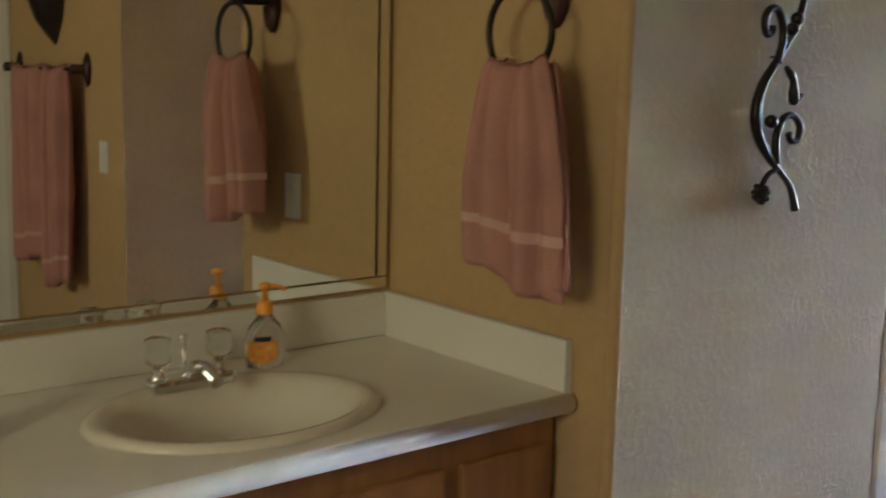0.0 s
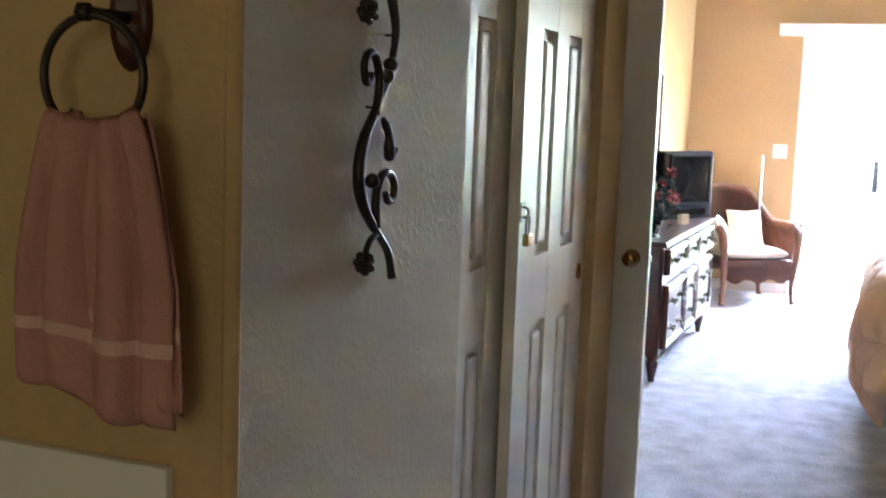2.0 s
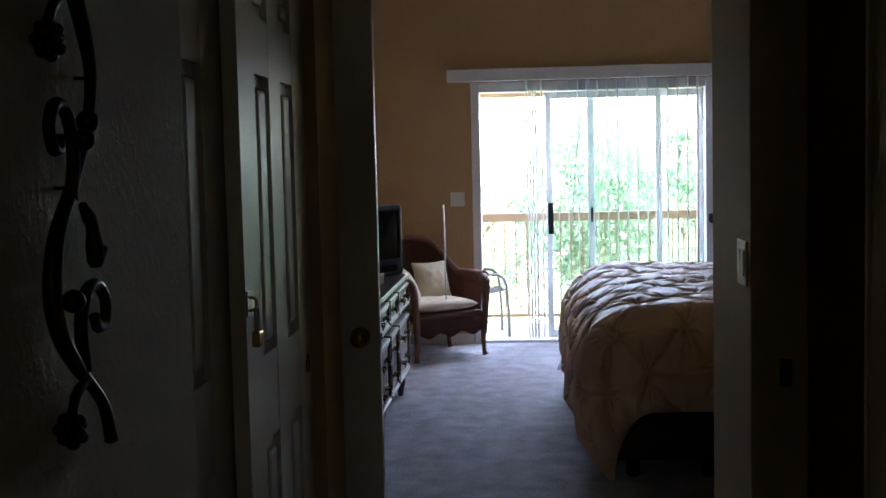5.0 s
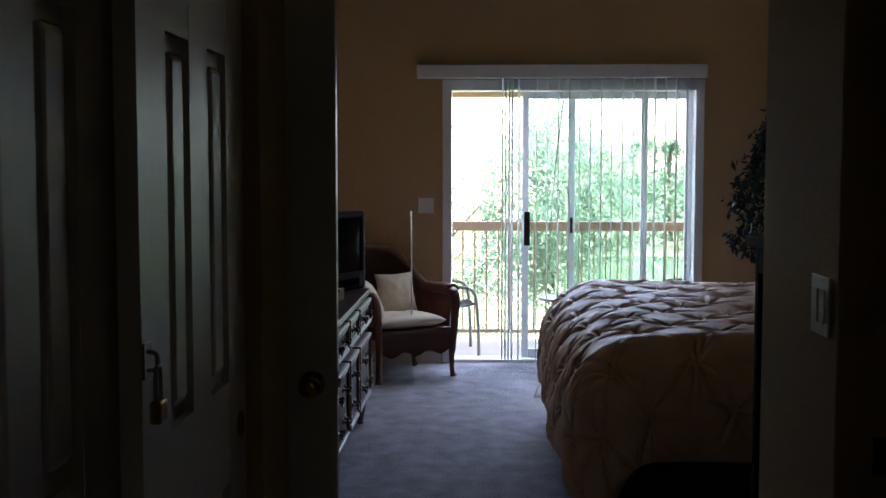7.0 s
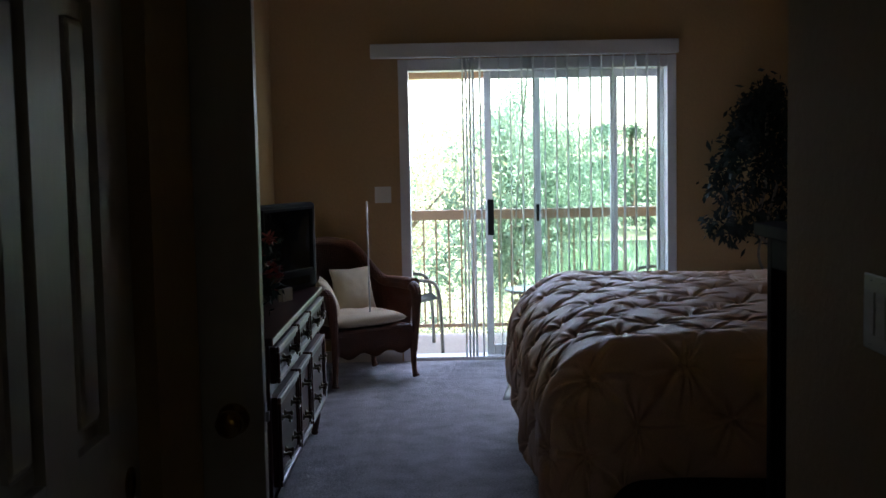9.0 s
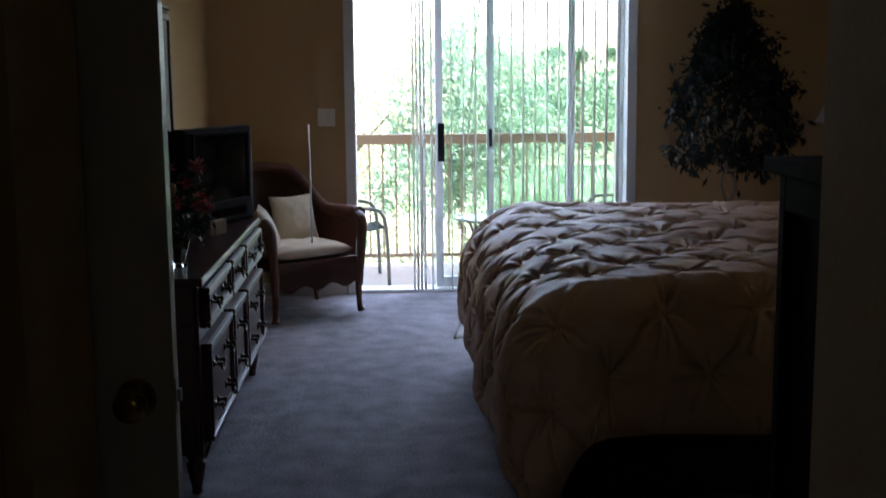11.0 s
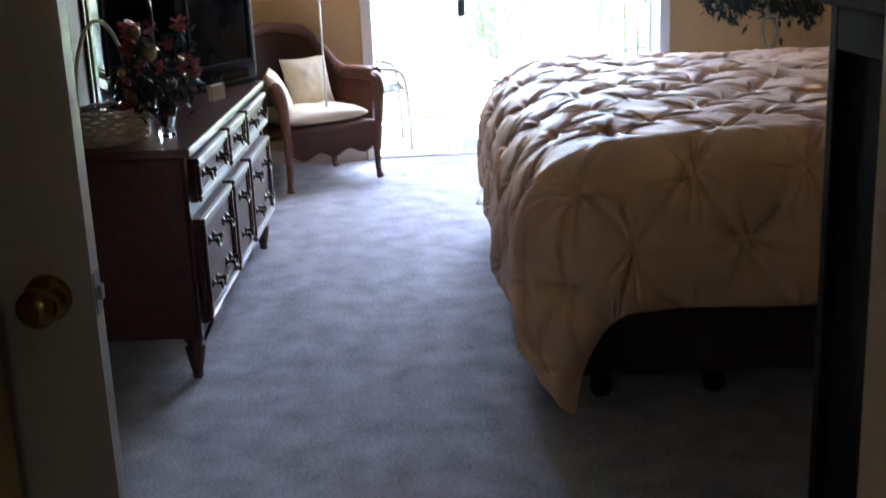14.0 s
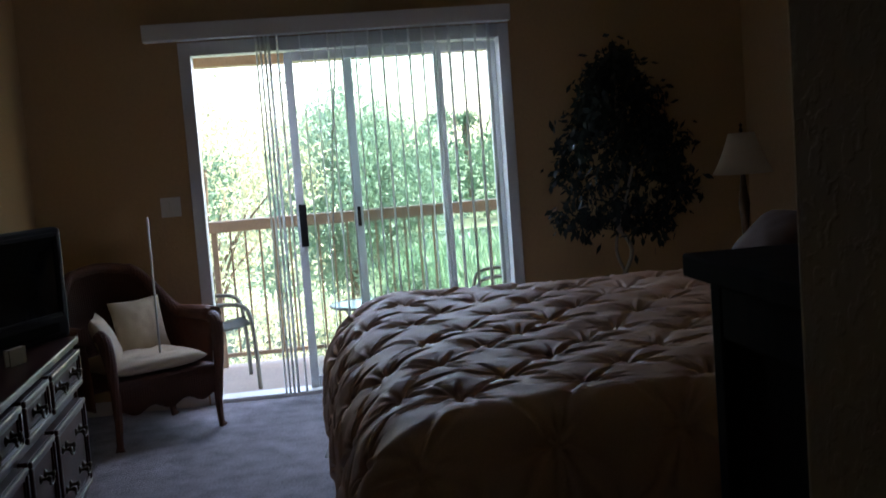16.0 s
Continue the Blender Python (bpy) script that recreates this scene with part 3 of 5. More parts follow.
base = np.stack([np.clip(gs, CX0, CX1) + dx * out, np.minimum(gt, CYF) + dy * out, np.maximum(CZ - low, 0.012)], -1)
up = np.stack([dx * np.sin(bend), dy * np.sin(bend), np.cos(bend)], -1)

# the padding: soft puffs, creases that join the tufts, pleats that run out from each tuft
la, lb = ((gs - US) / SU + (gt - UT) / SV) / 2, ((gs - US) / SU - (gt - UT) / SV) / 2
ia, ib = np.rint(la).astype(int), np.rint(lb).astype(int)
near = np.full(gs.shape, 9.0)
turn, ki, kj = np.zeros(gs.shape), np.zeros(gs.shape, int), np.zeros(gs.shape, int)
for oi in (-1, 0, 1):
    for oj in (-1, 0, 1):
        i, j = ia + oi, ib + oj
        off = jit[i % 60, j % 60]
        ex, ey = gs - (US + SU * (i + j) + off[..., 0]), gt - (UT + SV * (i - j) + off[..., 1])
        q = np.hypot(ex, ey)
        closer = q < near
        near, turn, ki, kj = np.where(closer, q, near), np.where(closer, np.arctan2(ey, ex), turn), np.where(closer, i % 60, ki), np.where(closer, j % 60, kj)
span = SU * SV / math.hypot(SU, SV) * 2
fa, fb = np.abs(la - ia) * span, np.abs(lb - ib) * span
wa, wb = amp[ia % 60, np.floor(lb).astype(int) % 60, 0], amp[np.floor(la).astype(int) % 60, ib % 60, 1]
close = np.exp(-(near / 0.13) ** 2)
width = 0.011 + 0.004 * (1 - close)
crease = np.maximum(wa * np.exp(-(fa / width) ** 2), wb * np.exp(-(fb / width) ** 2))
pad = 0.046 * (1 - 0.55 * np.exp(-(near / 0.042) ** 1.2)) + 0.005 * np.minimum(1, near / 0.13) ** 2
pad -= crease * (0.002 + 0.013 * close * np.minimum(1, near / 0.03))
phase = fold[ki, kj]
for k in range(9):
    way = turn - (k * math.tau / 9 + phase + 0.3 * np.sin(5 * k + 9 * phase))
    way = (way + math.pi) % math.tau - math.pi
    side = near * np.sin(way)
    run = 0.085 + 0.04 * np.sin(3.7 * k + 6 * phase)
    wide = 0.005 + 0.05 * near
    pad += (np.abs(way) < 1.3) * np.exp(-(near / run) ** 2) * np.minimum(1, near / 0.02) * (0.012 * np.exp(-((side - wide) / wide) ** 2) - 0.016 * np.exp(-((side + 0.4 * wide) / wide) ** 2))
pad += 0.007 * np.exp(-(near / 0.011) ** 2)
pad += 0.01 * np.sin(gs * 4.1 + 2 * np.sin(gt * 3.3)) * np.sin(gt * 5.2 + gs) + 0.003 * np.sin(gs * 17 + 3 * np.sin(gt * 11)) * np.sin(gt * 19 + 2 * np.sin(gs * 9))
gi, gj = np.meshgrid(np.arange(ns), np.arange(nt), indexing="ij")
edge = np.clip(np.minimum(np.minimum(gi, ns - 1 - gi), nt - 1 - gj) * 0.0055 / 0.06, 0, 1)
roll = np.sqrt(1 - (1 - edge) ** 2)
upper = base + up * (pad * (0.12 + 0.88 * roll))[..., None]
under = base - up * (0.004 + 0.02 * roll * np.minimum(1, fall * 6))[..., None]
upper[..., 2], under[..., 2] = np.maximum(upper[..., 2], 0.012), np.maximum(under[..., 2], 0.008)
code = np.arange(ns * nt).reshape(ns, nt)
quads = np.stack([code[:-1, :-1], code[1:, :-1], code[1:, 1:], code[:-1, 1:]], -1).reshape(-1, 4)
rim = np.concatenate([code[:-1, 0], code[-1, :-1], code[:0:-1, -1], code[0, :0:-1]])
band = np.stack([rim, rim + ns * nt, np.roll(rim, -1) + ns * nt, np.roll(rim, -1)], -1)
quilt = bpy.data.meshes.new("quilt")
quilt.from_pydata(np.concatenate([upper.reshape(-1, 3), under.reshape(-1, 3)]).tolist(), [], np.concatenate([quads, quads[:, ::-1] + ns * nt, band]).tolist())
quilt.polygons.foreach_set("use_smooth", np.ones(len(quilt.polygons), bool))
quilt.materials.append(COMFORTER)
comforter = thing("comforter", "champagne tufted comforter draped over the bed", "comforter")
new("quilt", quilt).parent = comforter
bm = grid(bmesh.new(), 5, 4, lambda u, v: Vector((6.1 + 0.012 * math.sin(v * 3), 0.21 + u * 0.055 + v * 0.03, 0.2 - v * 0.085)))
bmesh.ops.solidify(bm, geom=bm.faces[:], thickness=0.002)
part("care_tag", bm, BLIND, comforter, "small white care tag")


def pillow(name, label, w, h, d, material, m, group=""):
    bm = bmesh.new()

    def f(side):
        def g(u, v):
            a, b = u * 2 - 1, v * 2 - 1
            k = (1 - abs(a) ** 3) * (1 - abs(b) ** 3)
            pinch = 1 - 0.07 * (1 - abs(a)) * abs(b) ** 2
            return Vector((a * w / 2 * (1 - 0.06 * (1 - b * b)), side * d / 2 * k ** 0.6 + 0.006 * noise.noise((a * 3, b * 3, side)), b * h / 2 * pinch))
        return g
    grid(bm, 20, 20, f(1)), grid(bm, 20, 20, f(-1))
    bmesh.ops.remove_doubles(bm, verts=bm.verts[:], dist=0.0012)
    ob = solid(name, bm, material, label, "pillow", "", group)
    ob.matrix_world = m
    return ob


pillow("bed_pillow", "dark brown bed pillow leaning on the headboard", 0.7, 0.46, 0.2, PILLOWCASE, pose(5.42, -2.02, 0.97, 40, 0, 0), "bed pillows")
pillow("bed_pillow", "dark brown bed pillow leaning on the headboard", 0.7, 0.46, 0.2, PILLOWCASE, pose(4.5, -2.02, 0.97, 40, 0, 0), "bed pillows")
pillow("throw_pillow", "small dark brown throw pillow on the comforter", 0.4, 0.34, 0.14, PILLOWCASE, pose(5.62, -1.6, 0.95, 50, 0, 8))

# dresser with mirror
dresser = thing("dresser", "dark cherry triple dresser with pale-edged drawer fronts", "dresser", pose(0, 0, 0))
DX0, DX1, DF, DB = 4.21, 5.92, 1.27, 1.77
part("top", boxes((DX0 - 0.015, DX1 + 0.015, DF - 0.02, DB, 0.752, 0.782), bevel=0.006), CHERRY, dresser)
part("body", boxes((DX0, DX1, DF + 0.012, DB - 0.005, 0.15, 0.752), (DX0, DX0 + 0.035, DF, DF + 0.012, 0.15, 0.752), (DX1 - 0.035, DX1, DF, DF + 0.012, 0.15, 0.752), bevel=0.004), CHERRY, dresser)
bm = grid(bmesh.new(), 40, 3, lambda u, v: Vector((DX0 + 0.05 + (DX1 - DX0 - 0.1) * u, DF + 0.003, 0.118 + 0.02 * abs(math.sin(u * math.pi * 3)) * (1 - v) + 0.034 * v)))
bmesh.ops.solidify(bm, geom=bm.faces[:], thickness=0.016)
part("apron", bm, CHERRY, dresser)
BRONZE = surface("dark_bronze_pull", (0.1, 0.075, 0.05), 0.3, metal=0.9, vary=0.2, bump=0.1)


def drawer(name, x0, x1, z0, z1, pulls):
    y = DF - 0.02
    d = part(name, boxes((x0, x1, y, DF + 0.02, z0, z1), bevel=0.003), SATIN, dresser)
    w, o = 0.022, 0.014
    part("moulding", boxes((x0, x1, y - o, y, z1 - w, z1), (x0, x1, y - o, y, z0, z0 + w), (x0, x0 + w, y - o, y, z0 + w, z1 - w), (x1 - w, x1, y - o, y, z0 + w, z1 - w), bevel=0.006), CHERRY, d)
    part("inner_moulding", boxes((x0 + w, x1 - w, y - 0.007, y, z1 - w - 0.014, z1 - w), (x0 + w, x1 - w, y - 0.007, y, z0 + w, z0 + w + 0.014), (x0 + w, x0 + w + 0.01, y - 0.006, y, z0 + w, z1 - w), (x1 - w - 0.01, x1 - w, y - 0.006, y, z0 + w, z1 - w)), CHERRY, d)
    for px, pz in pulls:
        bm = bmesh.new()
        for s in (-0.035, 0.035):
            tmp = lathe(bmesh.new(), [(0.016, 0), (0.014, 0.004), (0.006, 0.008), (0.006, 0.022), (0.011, 0.027), (0.009, 0.034), (0.002, 0.036)], 14)
            bmesh.ops.transform(tmp, matrix=pose(px + s, y, pz, 90), verts=tmp.verts)
            merge(bm, tmp)
        tube(bm, smooth_path([(px - 0.035, y - 0.026, pz), (px - 0.025, y - 0.03, pz - 0.02), (px, y - 0.03, pz - 0.026), (px + 0.025, y - 0.03, pz - 0.02), (px + 0.035, y - 0.026, pz)], 4), 0.004, 8)
        part("pull", bm, BRONZE, d, "dark bronze bail pull")


COLS = ((4.26, 4.82), (4.87, 5.25), (5.30, 5.87))
for k, (a, b) in enumerate(COLS):
    ps = [((a + b) / 2, 0.0)] if k == 1 else [(a + (b - a) * 0.26, 0), (a + (b - a) * 0.74, 0)]
    drawer("drawer", a, b, 0.595, 0.738, [(x, 0.668) for x, _ in ps])
    drawer("deep_drawer", a, b, 0.185, 0.54, [(x, z) for x, _ in ps for z in (0.29, 0.44)])
foot_mesh = mesh("leg", lathe(bmesh.new(), [(0.014, 0), (0.02, 0.008), (0.017, 0.02), (0.03, 0.08), (0.034, 0.11), (0.022, 0.122), (0.034, 0.135), (0.034, 0.15)], 18), CHERRY)
for x in (DX0 + 0.04, DX1 - 0.04):
    for y in (DF + 0.035, DB - 0.05):
        o = new("leg", foot_mesh)
        o.parent, o.location = dresser, (x, y, 0)
dmirror = thing("dresser_mirror", "dark-framed mirror with panelled wooden wings standing on the dresser", "mirror")
MY, MZ0, MZ1 = 1.655, 0.783, 1.92
part("frame", boxes((4.62, 4.665, MY - 0.02, MY + 0.03, MZ0, MZ1), (5.485, 5.53, MY - 0.02, MY + 0.03, MZ0, MZ1), (4.665, 5.485, MY - 0.018, MY + 0.03, MZ0, MZ0 + 0.07), (4.665, 5.485, MY - 0.018, MY + 0.03, MZ1 - 0.08, MZ1), bevel=0.006), CHERRY, dmirror)
part("back_panel", boxes((4.66, 5.49, MY + 0.012, MY + 0.026, MZ0 + 0.06, MZ1 - 0.07)), CHERRY, dmirror)
part("glass", boxes((4.66, 5.49, MY + 0.002, MY + 0.008, MZ0 + 0.065, MZ1 - 0.075)), MIRROR, dmirror)
for x0, lean in ((4.668, 1), (5.452, -1)):
    bm = bmesh.new()
    lo, hi = (0.0, 0.012) if lean > 0 else (0.012, 0.0)
    vs = [bm.verts.new(p) for p in ((x0, MY - 0.002 - hi, MZ0 + 0.072), (x0 + 0.03, MY - 0.002 - lo, MZ0 + 0.072), (x0 + 0.03, MY - 0.002 - lo, MZ1 - 0.082), (x0, MY - 0.002 - hi, MZ1 - 0.082))]
    bm.faces.new(vs)
    bmesh.ops.solidify(bm, geom=bm.faces[:], thickness=0.003)
    part("bevel_strip", bm, MIRROR, dmirror, "bright bevelled glass edge")
for x0 in (4.235, 5.53):
    x1, zt = x0 + 0.385, 1.775
    wing = part("wing", boxes((x0, x1, MY - 0.005, MY + 0.025, MZ0, zt), bevel=0.004), SATIN, dmirror, "dark panelled wooden wing")
    part("moulding", boxes((x0 + 0.012, x1 - 0.012, MY - 0.016, MY - 0.004, zt - 0.05, zt - 0.02), (x0 + 0.012, x1 - 0.012, MY - 0.016, MY - 0.004, MZ0 + 0.02, MZ0 + 0.05), (x0 + 0.012, x0 + 0.036, MY - 0.016, MY - 0.004, MZ0 + 0.05, zt - 0.05), (x1 - 0.036, x1 - 0.012, MY - 0.016, MY - 0.004, MZ0 + 0.05, zt - 0.05), bevel=0.005), CHERRY, wing)
    part("cap", boxes((x0 - 0.004, x1 + 0.004, MY - 0.02, MY + 0.03, zt, zt + 0.02), bevel=0.005), CHERRY, wing)

# television
tv = thing("television", "black tube television standing on the dresser", "television", pose(5.7, 1.42, 0.782, 0, 0, -24.8))
bm = bmesh.new()
bm_box(bm, -0.285, 0.285, -0.03, 0.05, 0.0, 0.45, 0.02)
part("front_shell", bm, BLACK, tv)
bm = bmesh.new()
rings = []
for y, w, z0, z1 in ((0.05, 0.28, 0.005, 0.445), (0.1, 0.27, 0.005, 0.435), (0.14, 0.2, 0.01, 0.37), (0.18, 0.12, 0.02, 0.3)):
    rings.append([bm.verts.new((sx * w, y, z)) for sx, z in ((-1, z0), (1, z0), (1, z1), (-1, z1))])
for a, b in zip(rings, rings[1:]):
    for k in range(4):
        bm.faces.new((a[k], a[(k + 1) % 4], b[(k + 1) % 4], b[k]))
bm.faces.new(rings[0]), bm.faces.new(rings[-1][::-1])
bmesh.ops.bevel(bm, geom=bm.edges[:], offset=0.01, segments=2, affect="EDGES")
part("back_shell", bm, BLACK, tv)
part("screen", grid(bmesh.new(), 14, 12, lambda u, v: Vector(((u - 0.5) * 0.44, -0.034 - 0.012 * (1 - (2 * u - 1) ** 2) * (1 - (2 * v - 1) ** 2), 0.11 + v * 0.305))), SCREEN, tv, "dark grey tube screen")
part("bezel", boxes((-0.235, -0.22, -0.045, -0.03, 0.095, 0.43), (0.22, 0.235, -0.045, -0.03, 0.095, 0.43), (-0.22, 0.22, -0.045, -0.03, 0.415, 0.43), (-0.22, 0.22, -0.045, -0.03, 0.095, 0.11), bevel=0.004), BLACK, tv)
part("control_strip", boxes((-0.2, 0.2, -0.036, -0.03, 0.03, 0.07), bevel=0.002), SCREEN, tv)
card = thing("folded_card", "small folded cream card on the dresser", "card", pose(5.33, 1.36, 0.783, 0, 0, -20))
part("card", boxes((-0.05, 0.05, -0.012, -0.008, 0, 0.06), (-0.05, 0.05, 0.008, 0.012, 0, 0.06), (-0.05, 0.05, -0.008, 0.008, 0.056, 0.06)), CREAM, card)

# basket and flowers
STRAW = surface("pale_woven_straw", (0.5, 0.42, 0.29), 0.8, vary=0.25, big=8, fine=120, bump=0.7, depth=0.003, stretch=(1, 1, 2))
basket = thing("basket", "pale woven basket with a high handle on the dresser", "basket", pose(4.40, 1.55, 0.783, 0, 0, -20))
for k in range(9):
    z = 0.006 + k * 0.0125
    w = 1 + 0.12 * k / 8
    part("weave", tube(bmesh.new(), [(0.135 * w * math.copysign(abs(math.cos(a)) ** 0.6, math.cos(a)), 0.095 * w * math.copysign(abs(math.sin(a)) ** 0.6, math.sin(a)), z + 0.003 * math.sin(a * 12 + k * math.pi)) for a in np.linspace(0, math.tau, 41)[:-1]], 0.0068, 6, True), STRAW, basket)
part("bottom", lathe(bmesh.new(), [(0.12, 0.0), (0.125, 0.006)], 30, squash=(1, 0.72)), STRAW, basket)
part("handle", tube(bmesh.new(), [(0.15 * math.cos(a), 0, 0.1 + 0.29 * math.sin(a)) for a in np.linspace(0, math.pi, 21)], 0.007, 8), STRAW, basket)
vase = thing("flower_vase", "clear glass vase of red artificial flowers on the dresser", "vase", pose(4.46, 1.375, 0.783))
part("glass", lathe(bmesh.new(), [(0.03, 0), (0.032, 0.01), (0.024, 0.03), (0.034, 0.06), (0.045, 0.095), (0.041, 0.095), (0.03, 0.06), (0.02, 0.03), (0.012, 0.015)], 20), CLEAR, vase)
rv = random.Random(8)
PETAL = surface("red_petals", (0.36, 0.05, 0.045), 0.7, vary=0.3, big=14, fine=90)
BERRY = surface("bronze_bauble", (0.38, 0.23, 0.13), 0.18, metal=0.5, vary=0.2, big=12, bump=0.0)
tips = []
for k in range(42):
    a, h = rv.uniform(0, math.tau), rv.uniform(0.1, 0.38)
    tip = Vector((0.14 * math.cos(a) * (1.1 - h), 0.13 * math.sin(a) * (1.1 - h), h))
    tips.append(tip)
    part("stem", tube(bmesh.new(), smooth_path([(0, 0, 0.02), (tip.x * 0.3, tip.y * 0.3, h * 0.6), tip], 3), 0.0018, 5), FICUS, vase)
for k, tip in enumerate(tips):
    bm = bmesh.new()
    if k % 3:
        for q in range(9):
            d = Vector((rv.gauss(0, 1), rv.gauss(0, 1), rv.gauss(0, 1))).normalized()
            e = d.cross(Vector((0.3, 0.2, 1))).normalized()
            vs = [bm.verts.new(tip + v) for v in (Vector(), d * 0.018 + e * 0.015, d * 0.034, d * 0.018 - e * 0.015)]
            bm.faces.new(vs)
        part("blossom", bm, PETAL, vase)
    else:
        bmesh.ops.create_icosphere(bm, subdivisions=2, radius=0.019 + 0.006 * (k % 2), matrix=Matrix.Translation(tip))
        for f in bm.faces:
            f.smooth = True
        part("bauble", bm, BERRY, vase)
leaves("foliage", [tuple(t * 0.8) for t in tips], (0.025, 0.025, 0.03), 12, 0.042, FICUS, vase, 61)
jar = thing("dark_jar", "dark glossy round-bellied jar behind the basket on the dresser", "jar", pose(4.6, 1.5, 0.783))
part("body", lathe(bmesh.new(), [(0.035, 0.0), (0.04, 0.004), (0.062, 0.06), (0.072, 0.12), (0.062, 0.17), (0.036, 0.2), (0.034, 0.215)], 28), SCREEN, jar)
part("lip", lathe(bmesh.new(), [(0.034, 0.213), (0.042, 0.22), (0.041, 0.228), (0.03, 0.226)], 28), SCREEN, jar)

# wicker armchair with cushions and a white rod
WICKER = surface("brown_wicker", (0.13, 0.05, 0.026), 0.55, vary=0.3, big=6, fine=90, bump=0.25)
wn, wl = WICKER.node_tree.nodes, WICKER.node_tree.links
wco, w1, w2, wm, wb = wn.new("ShaderNodeTexCoord"), wn.new("ShaderNodeTexWave"), wn.new("ShaderNodeTexWave"), wn.new("ShaderNodeMath"), wn.new("ShaderNodeBump")
w1.bands_direction, w2.bands_direction = "Z", "X"
w1.inputs["Scale"].default_value, w2.inputs["Scale"].default_value = 28, 22
wl.new(wco.outputs["Object"], w1.inputs["Vector"]), wl.new(wco.outputs["Object"], w2.inputs["Vector"])
wm.operation = "MULTIPLY"
wl.new(w1.outputs["Fac"], wm.inputs[0]), wl.new(w2.outputs["Fac"], wm.inputs[1])
wl.new(wm.outputs[0], wb.inputs["Height"])
wb.inputs["Strength"].default_value, wb.inputs["Distance"].default_value = 0.9, 0.004
wl.new(wb.outputs["Normal"], wn["Principled BSDF"].inputs["Normal"])
chair = thing("wicker_armchair", "brown wicker armchair with rolled arms in the corner", "armchair", pose(7.254, 1.064, 0, 0, 0, -53.7))


def shell(u, v):
    """The chair's wrap-round back and arms: u from one arm round to the other, v upwards."""
    a = (u - 0.5) * 2
    ang = a * 1.75
    x, y = 0.335 * math.sin(ang) * (1 + 0.08 * abs(a)), 0.33 + 0.27 * math.cos(ang)
    if abs(a) > 0.82:
        y -= (abs(a) - 0.82) * 0.9
    k = min(1.0, max(0.0, (0.74 - abs(a)) / 0.5))
    top = 0.6 + 0.27 * k * k * (3 - 2 * k) + 0.02 * max(0.0, math.cos(a * 7)) * (abs(a) < 0.3)
    lean = 0.06 * v * v
    return Vector((x * (1 + 0.1 * v * v), y + lean * math.cos(ang), 0.2 + (top - 0.2) * v))


bm = grid(bmesh.new(), 49, 16, shell)
bmesh.ops.solidify(bm, geom=bm.faces[:], thickness=0.028)
part("wrap_back", bm, WICKER, chair)
part("top_roll", tube(bmesh.new(), [shell(u, 1.0) for u in np.linspace(0, 1, 45)], [0.045 - 0.016 * math.cos((u - 0.5) * math.pi) for u in np.linspace(0, 1, 45)], 10), WICKER, chair)
part("seat", boxes((-0.3, 0.3, -0.0, 0.52, 0.3, 0.355), bevel=0.015), WICKER, chair)
bm = grid(bmesh.new(), 31, 4, lambda u, v: Vector((-0.3 + 0.6 * u, -0.01, 0.17 + 0.035 * math.cos(u * math.tau * 1.5) ** 2 * (1 - v) + 0.17 * v)))
bmesh.ops.solidify(bm, geom=bm.faces[:], thickness=0.022)
part("apron", bm, WICKER, chair)
for s in (-1, 1):
    part("arm_front", tube(bmesh.new(), smooth_path([(s * 0.305, -0.005, 0.17), (s * 0.315, -0.015, 0.38), (s * 0.33, 0.0, 0.56), (s * 0.335, 0.05, 0.6)], 5), [0.02, 0.021, 0.022, 0.023, 0.025, 0.028, 0.03, 0.032, 0.035, 0.036, 0.036, 0.036, 0.036, 0.036, 0.036, 0.036], 10), WICKER, chair)
    for y in (0.0, 0.5):
        part("leg", tube(bmesh.new(), smooth_path([(s * 0.3, y, 0.3), (s * 0.3, y, 0.15), (s * 0.305, y, 0.04), (s * 0.312, y - 0.01, 0.0)], 4), [0.024, 0.024, 0.023, 0.022, 0.021, 0.02, 0.019, 0.018, 0.018, 0.018, 0.022, 0.024, 0.026], 10), WICKER, chair)
M = pose(7.254, 1.064, 0, 0, 0, -53.7)
bm = bmesh.new()


def seat_pad(side):
    def g(u, v):
        a, b = u * 2 - 1, v * 2 - 1
        k = ((1 - a ** 4) * (1 - b ** 4)) ** 0.5
        tuft = sum(math.exp(-(((a - p) / 0.16) ** 2 + ((b - q) / 0.16) ** 2)) for p in (-0.4, 0.4) for q in (-0.4, 0.4))
        return Vector((a * 0.275, 0.25 + b * 0.235, 0.4 + side * (0.05 * k - 0.02 * tuft * k)))
    return g


grid(bm, 26, 26, seat_pad(1)), grid(bm, 26, 26, seat_pad(-1))
bmesh.ops.remove_doubles(bm, verts=bm.verts[:], dist=0.001)
pad = solid("seat_cushion", bm, CREAM, "cream tufted seat cushion on the wicker armchair", "cushion")
pad.matrix_world = M
pillow("chair_pillow", "cream square pillow leaning in the wicker armchair", 0.33, 0.31, 0.11, CREAM, M @ pose(0.1, 0.42, 0.56, -16, 0, 4), "chair pillows")
pillow("chair_pillow", "cream square pillow leaning in the wicker armchair", 0.33, 0.31, 0.1, CREAM, M @ pose(-0.19, 0.26, 0.53, -22, 0, 58), "chair pillows")
solid("blind_rod", tube(bmesh.new(), [(7.36, 1.1, 0.428), (7.5, 1.115, 1.165)], 0.006, 8), BLIND, "thin white rod standing on the armchair", "rod")

